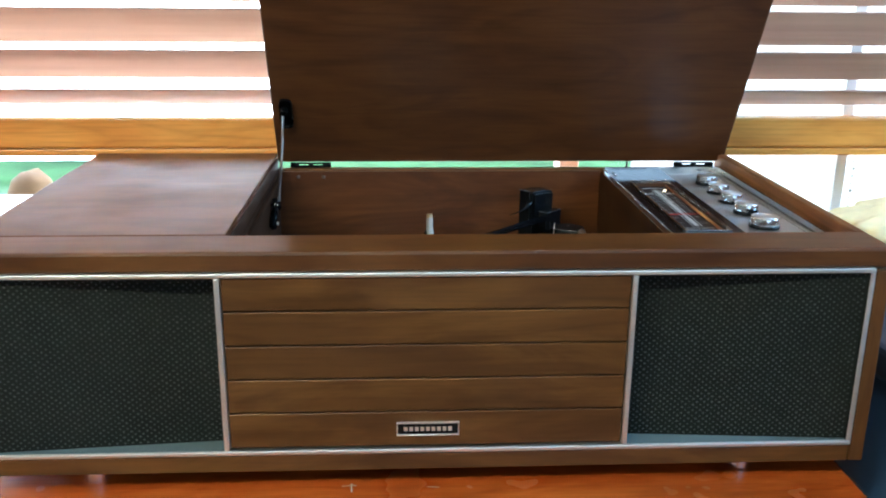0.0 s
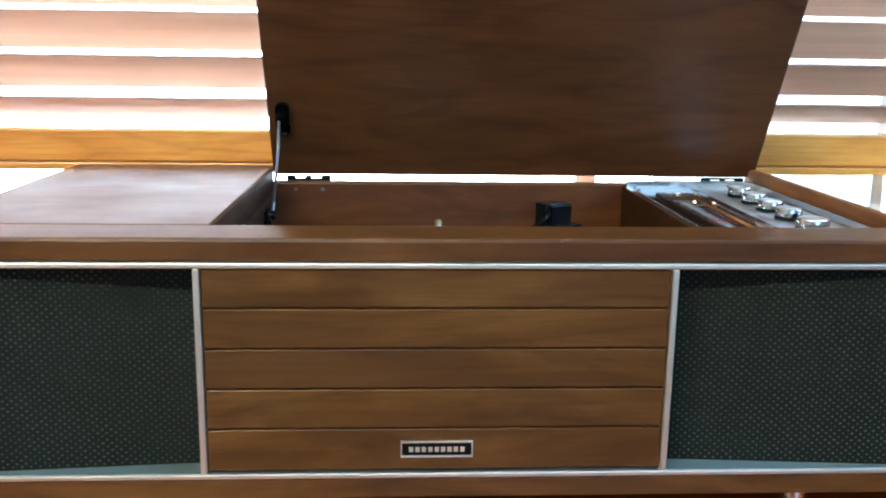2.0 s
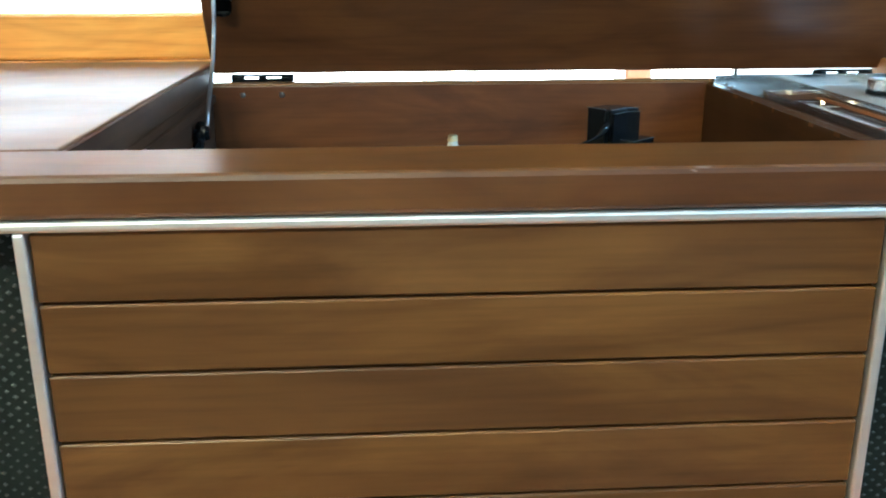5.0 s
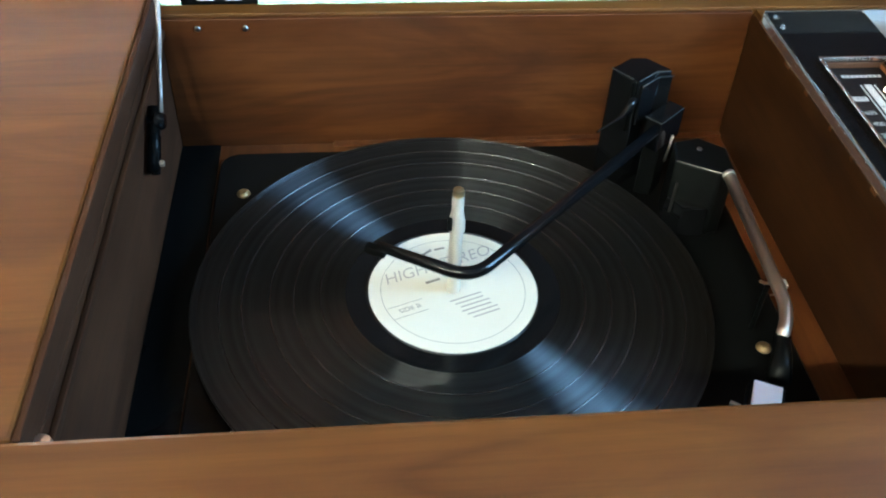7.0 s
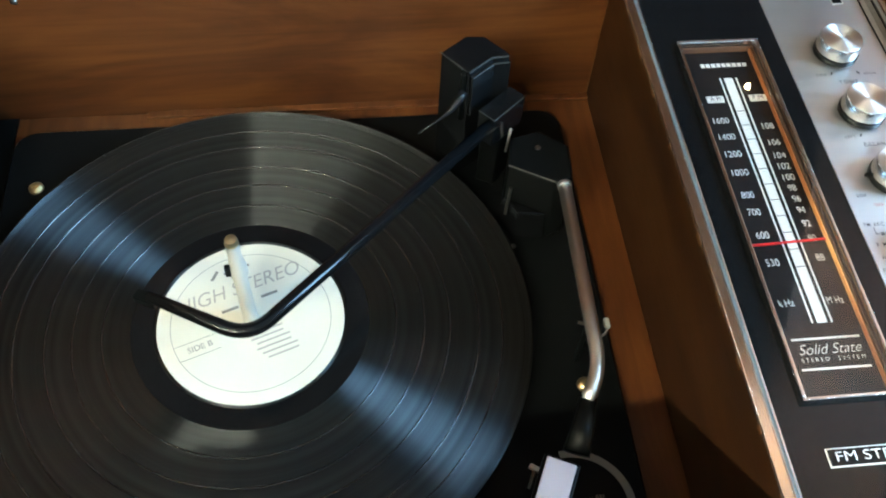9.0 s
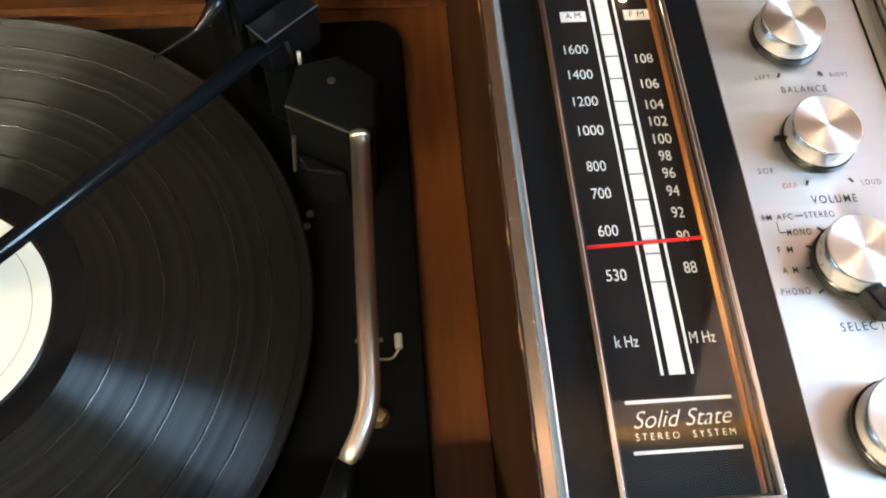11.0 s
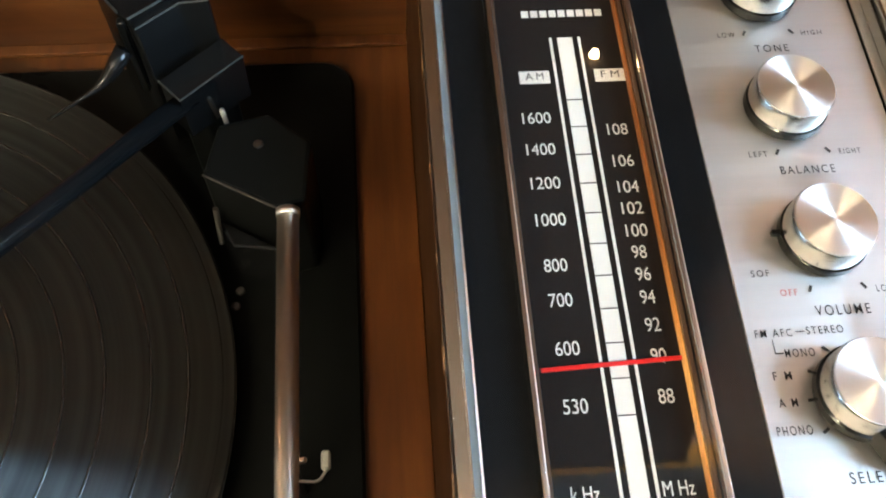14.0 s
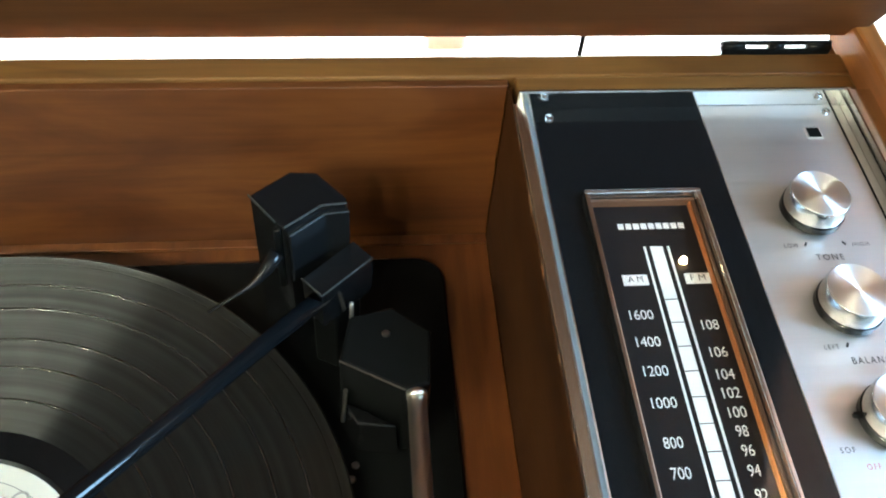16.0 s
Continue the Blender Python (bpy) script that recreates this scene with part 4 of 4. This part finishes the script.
def rim(profile, axis, a, b, material, label):
    """A bar of one cross-section (across, height) along y or x."""
    bm = bmesh.new()
    ends = [[bm.verts.new((u, w, z) if axis == "y" else (w, u, z)) for u, z in profile] for w in (a, b)]
    k = len(profile)
    bm.faces.new(ends[0])
    bm.faces.new(ends[1][::-1])
    for q in range(k):
        bm.faces.new((ends[0][q], ends[0][(q + 1) % k], ends[1][(q + 1) % k], ends[1][q]))
    bmesh.ops.recalc_face_normals(bm, faces=bm.faces[:])
    return part("edge_strip", bm, material, rad, label)


# left rim: sloping outer face, bright ridge, shallow groove, bright inner ridge
rim([(0.22425, 0.1900), (0.22425, 0.1972), (0.2247, 0.1978), (0.2279, 0.1989), (0.2279, 0.1900)], "y", 0.0498, 0.3716, CHROME, "satin chrome outer face")
rim([(0.22795, 0.1900), (0.22795, 0.1990), (0.2281, 0.1994), (0.2284, 0.1994), (0.2286, 0.1990), (0.2286, 0.1900)], "y", 0.0498, 0.3716, CHROME, "bright chrome ridge")
rim([(0.22865, 0.1900), (0.22865, 0.1983), (0.2301, 0.1980), (0.2301, 0.1900)], "y", 0.0498, 0.3716, GROOVE, "grey-blue groove")
rim([(0.23015, 0.1900), (0.23015, 0.1988), (0.2304, 0.1992), (0.2309, 0.1990), (0.2311, 0.1975), (0.2311, 0.1900)], "y", 0.0498, 0.3716, CHROME, "bright chrome ridge")
# polished upright wall along the rear, mirroring the plates
rim([(PY1 + 0.0002, 0.1900), (PY1 + 0.0002, 0.2050), (PY1 + 0.0006, 0.2056), (PY1 + 0.0014, 0.2056), (PY1 + 0.0016, 0.2050), (PY1 + 0.0016, 0.1900)], "x", 0.2254, 0.3652, MIRROR, "polished chrome rear edge")
# right side: dark joint, polished wall and flat flange
part("side_joint", box(0.3592, 0.3602, 0.0500, PY1, 0.1925, 0.1966), BLACK_GLOSS, rad)
part("side_step", box(0.3603, 0.3635, 0.0500, PY1, 0.1925, 0.1968), PANEL_SILVER, rad)
rim([(0.3636, 0.1900), (0.3636, 0.2050), (0.3640, 0.2056), (0.3733, 0.2056), (0.3733, 0.1900)], "y", 0.0500, PY1, MIRROR, "polished chrome side channel")
for k in range(10):
    y = 0.066 + k * 0.031 + random.uniform(-0.004, 0.004)
    board("edge_chip", box(0.2234 - random.uniform(0.0, 0.0001), 0.2240, y, y + random.uniform(0.002, 0.009), 0.1950, 0.1977, 0.0001, 1), RAW_WOOD, "pale chipped veneer edge")
board("radio_rear_rail", box(0.2262, 0.3733, PY1 + 0.0020, 0.3863, 0.1900, 0.1995, 0.0010), WALNUT)
for x, y in ((0.2376, 0.3637), (0.3557, 0.3656), (0.2376, 0.0620), (0.3557, 0.0620)):
    part("screw", lathe([(0.0006, 0.0006), (0.0008, 0.0012), (0.0016, 0.0010), (0.0021, 0.0)], 16), CHROME, rad, "small chrome screw", (x, y, PZ + 0.0001))
part("emblem", box(0.3428, 0.3494, 0.3502, 0.3562, PZ + 0.0002, PZ + 0.0006, 0.0), ALU, rad, "small square emblem")
part("emblem", box(0.3435, 0.3487, 0.3507, 0.3557, PZ + 0.0006, PZ + 0.0009, 0.0), BLACK, rad)

# dial
FZD = 0.1930
part("dial_face", box(DX0 + 0.002, DX1 - 0.002, DY0 + 0.002, DY1 - 0.002, 0.1905, FZD), DIAL_BLACK, rad, "black dial face")
FT = 0.0017
for x0, x1, y0, y1 in ((DX0, DX0 + FT, DY0 + FT, DY1 - FT), (DX1 - FT, DX1, DY0 + FT, DY1 - FT), (DX0, DX1, DY0, DY0 + FT), (DX0, DX1, DY1 - FT, DY1)):
    part("dial_frame", box(x0, x1, y0, y1, FZD, 0.2002, 0.0005), CHROME, rad, "thin chrome dial frame")
FI = FT + 0.0014
for x0, x1, y0, y1 in ((DX0 + FT, DX0 + FI, DY0 + FI, DY1 - FI), (DX1 - FI, DX1 - FT, DY0 + FI, DY1 - FI), (DX0 + FT, DX1 - FT, DY0 + FT, DY0 + FI), (DX0 + FT, DX1 - FT, DY1 - FI, DY1 - FT)):
    part("dial_bezel", box(x0, x1, y0, y1, FZD, 0.1968, 0.0004), BEZEL, rad, "smoky brown plastic inner bezel")
pane(box(DX0 + FT, DX1 - FT, DY0 + FT, DY1 - FT, 0.1988, 0.1996), rad, "dial_window", "clear dial window", (0, 0, 1), DIAL_CLEAR)
# added strip: the wall's amber glow is painted into its emission
part("amber_wall_glow", box(DX1 - FI - 0.0008, DX1 - FI - 0.0002, DY0 + FI, DY1 - FI, FZD + 0.0002, FZD + 0.0026), AMBER, rad, "strip on the inner dial wall with its amber glow painted in")
part("dial_bulb", lathe([(0, 0.0026), (0.0010, 0.0020), (0.0015, 0.0)], 18), BULB, rad, "tiny glowing bulb", (0.2766, 0.2922, FZD + 0.0008))
TZ = FZD + 0.0003
part("scale_bar", box(0.2662, 0.2709, 0.1495, 0.3000, FZD, FZD + 0.0002), PRINT_WHITE, rad, "white scale bar")
for x in (0.2637, 0.2726):
    part("scale_line", box(x, x + 0.0008, 0.1495, 0.3000, FZD, FZD + 0.0002), PRINT_WHITE, rad)
for i in range(11):
    part("scale_tick", box(0.2662, 0.2709, 0.2760 - i * 0.0097, 0.2763 - i * 0.0097, FZD + 0.0002, FZD + 0.0004), PRINT_BLACK, rad)
for s, y in (("1600", 0.2698), ("1400", 0.2588), ("1200", 0.2474), ("1000", 0.2355), ("800", 0.2214), ("700", 0.2111), ("600", 0.1974), ("530", 0.1819)):
    lettering(s, 0.2559, y, TZ, 0.0040, PRINT_WHITE, rad, 0.0021 * len(s))
for s, y in (("108", 0.2648), ("106", 0.2538), ("104", 0.2451), ("102", 0.2381), ("100", 0.2310), ("98", 0.2243), ("96", 0.2176), ("94", 0.2108), ("92", 0.2028), ("90", 0.1942), ("88", 0.1833)):
    lettering(s, 0.2793, y, TZ, 0.0040, PRINT_WHITE, rad, 0.0020 * len(s))
lettering("k Hz", 0.2553, 0.1602, TZ, 0.0038, PRINT_WHITE, rad, 0.0070)
lettering("M Hz", 0.2781, 0.1603, TZ, 0.0038, PRINT_WHITE, rad, 0.0078)
for s, x in (("A M", 0.2575), ("F M", 0.2805)):
    part("band_tag", box(x - 0.0046, x + 0.0046, 0.2827, 0.2873, FZD, FZD + 0.0002), PRINT_WHITE, rad)
    lettering(s, x, 0.2850, FZD + 0.0005, 0.0027, PRINT_BLACK, rad, 0.0055)
for i in range(9):
    x = 0.2572 + i * 0.0029
    part("mark", box(x - 0.0011, x + 0.0011, 0.3084, 0.3110, FZD, FZD + 0.0002), PRINT_WHITE, rad)
part("tuning_pointer", box(-0.0194, 0.0194, -0.0006, 0.0006, 0, 0.0007, 0.0002, 1, Matrix.Translation((0.2676, 0.1926, 0.1935)) @ pose(0, 0, 0, 0, 0, 2.3)), RED, rad, "red tuning pointer")
for y in (0.1419, 0.1273):
    part("scale_line", box(0.2518, 0.2828, y - 0.0005, y + 0.0005, FZD, FZD + 0.0002), PRINT_WHITE, rad)
lettering("Solid State", 0.2668, 0.1364, TZ, 0.0052, PRINT_WHITE, rad, 0.0286, 0, 0.45, 0.8, "CENTER", 1.0, -0.012)
lettering("STEREO  SYSTEM", 0.2674, 0.1316, TZ, 0.0021, PRINT_WHITE, rad, 0.0286, 0, 0, 1, "CENTER", 1.6, -0.008)
# stereo lamp plate
part("stereo_plate", box(0.2470, 0.2920, 0.0825, 0.0905, PZ, PZ + 0.0005), PRINT_WHITE, rad)
part("stereo_plate", box(0.2476, 0.2914, 0.0831, 0.0899, PZ + 0.0005, PZ + 0.0008), BLACK_GLOSS, rad)
lettering("FM STEREO", 0.2690, 0.0865, PZ + 0.0010, 0.0042, PRINT_WHITE, rad, 0.0375)


def knob(y, x, r, skirt):
    k = part("knob", lathe([(skirt, 0.0), (skirt, 0.0028), (skirt - 0.0006, 0.0034), (0.0, 0.0034)], 56), BLACK_GLOSS, rad, "spun aluminium knob on a black skirt", (x, y, PZ + 0.0010))
    part("collar", lathe([(skirt - 0.003, -0.0010), (skirt - 0.003, 0.0)], 32), BLACK, k, "", (x, y, PZ + 0.0012))
    part("cap_side", lathe([(r + 0.0006, 0.0), (r + 0.0004, 0.0060), (r, 0.0068)], 64), KNOB_SIDE, k, "turned metal rim", (x, y, PZ + 0.0044), True)
    part("cap_top", lathe([(r, 0.0), (r - 0.0003, 0.0003), (r * 0.5, 0.0001), (0.0, 0.0)], 64), SPUN, k, "spun metal face with radial sheen", (x, y, PZ + 0.0112))
    return k


knob(0.3113, 0.3303, 0.0110, 0.0120)
knob(0.2674, 0.3286, 0.0110, 0.0120)
vol = knob(0.2240, 0.3282, 0.0110, 0.0120)
sel = knob(0.1797, 0.3270, 0.0112, 0.0124)
knob(0.1275, 0.3257, 0.0130, 0.0142)
part("selector_lever", prism([(-0.0035, 0.0), (0.0035, 0.0), (0.0032, 0.0105), (0.0, 0.0128), (-0.0032, 0.0105)], 0.0, 0.0070, 0.0006, 0.8), BLACK_GLOSS, sel, "black pointer lever", Matrix.Translation((0.3268, 0.1712, PZ + 0.0012)) @ pose(0, 0, 0, 0, 0, 204))

T0 = PZ + 0.0004


def tag_text(s, x, y, h, w, mat=PRINT_BLACK):
    lettering(s, x, y, T0, h, mat, rad, w, 0, 0, 1, "CENTER", 1.35, 0.003)


def tick(x, y, a):
    part("tick", box(-0.0004, 0.0004, -0.0010, 0.0010, 0, 0.0001, 0, 1, Matrix.Translation((x, y, T0)) @ pose(0, 0, 0, 0, 0, a)), PRINT_BLACK, rad)


for y, title, tw, lo, hi in ((0.2895, "TONE", 0.0105, "LOW", "HIGH"), (0.2459, "BALANCE", 0.0158, "LEFT", "RIGHT")):
    tag_text(title, 0.3305, y, 0.0027, tw)
    tag_text(lo, 0.3174, y + 0.0057, 0.0019, 0.0054)
    tag_text(hi, 0.3443, y + 0.0057, 0.0019, 0.0064)
    tick(0.3232, y + 0.0063, -30)
    tick(0.3380, y + 0.0064, 35)
tag_text("VOLUME", 0.3289, 0.2027, 0.0030, 0.0148)
tag_text("SOF", 0.3093, 0.2142, 0.0020, 0.0050)
tag_text("OFF", 0.3157, 0.2083, 0.0020, 0.0046, PRINT_RED)
tag_text("LOUD", 0.3427, 0.2083, 0.0020, 0.0064)
tick(0.3217, 0.2092, -25)
tick(0.3363, 0.2094, 35)
tag_text("FM AFC", 0.3088, 0.1971, 0.0022, 0.0098)
part("printed_line", box(0.3147, 0.3170, 0.1972, 0.1975, T0, T0 + 0.0001), PRINT_BLACK, rad)
tag_text("STEREO", 0.3225, 0.1974, 0.0022, 0.0098)
part("printed_line", box(0.3080, 0.3082, 0.1917, 0.1955, T0, T0 + 0.0001), PRINT_BLACK, rad)
part("printed_line", box(0.3080, 0.3102, 0.1915, 0.1918, T0, T0 + 0.0001), PRINT_BLACK, rad)
tag_text("MONO", 0.3144, 0.1915, 0.0023, 0.0078)
tag_text("F M", 0.3084, 0.1856, 0.0023, 0.0048)
tag_text("A M", 0.3083, 0.1786, 0.0023, 0.0048)
tag_text("PHONO", 0.3081, 0.1715, 0.0024, 0.0090)
tag_text("SELECTOR", 0.3283, 0.1592, 0.0029, 0.0196)
tag_text("TUNING", 0.3296, 0.1044, 0.0034, 0.0170)
for x, y, a in ((0.3213, 0.1922, 50), (0.3161, 0.1863, 65), (0.3144, 0.1791, 95), (0.3159, 0.1712, 125)):
    tick(x, y, a)
part("knob_pointer", box(-0.0016, 0.0016, -0.0008, 0.0008, 0, 0.0020, 0.0003, 1, Matrix.Translation((0.3157, 0.2250, PZ + 0.0016)) @ pose(0, 0, 0, 0, 0, -5)), BLACK_GLOSS, vol, "small black pointer")
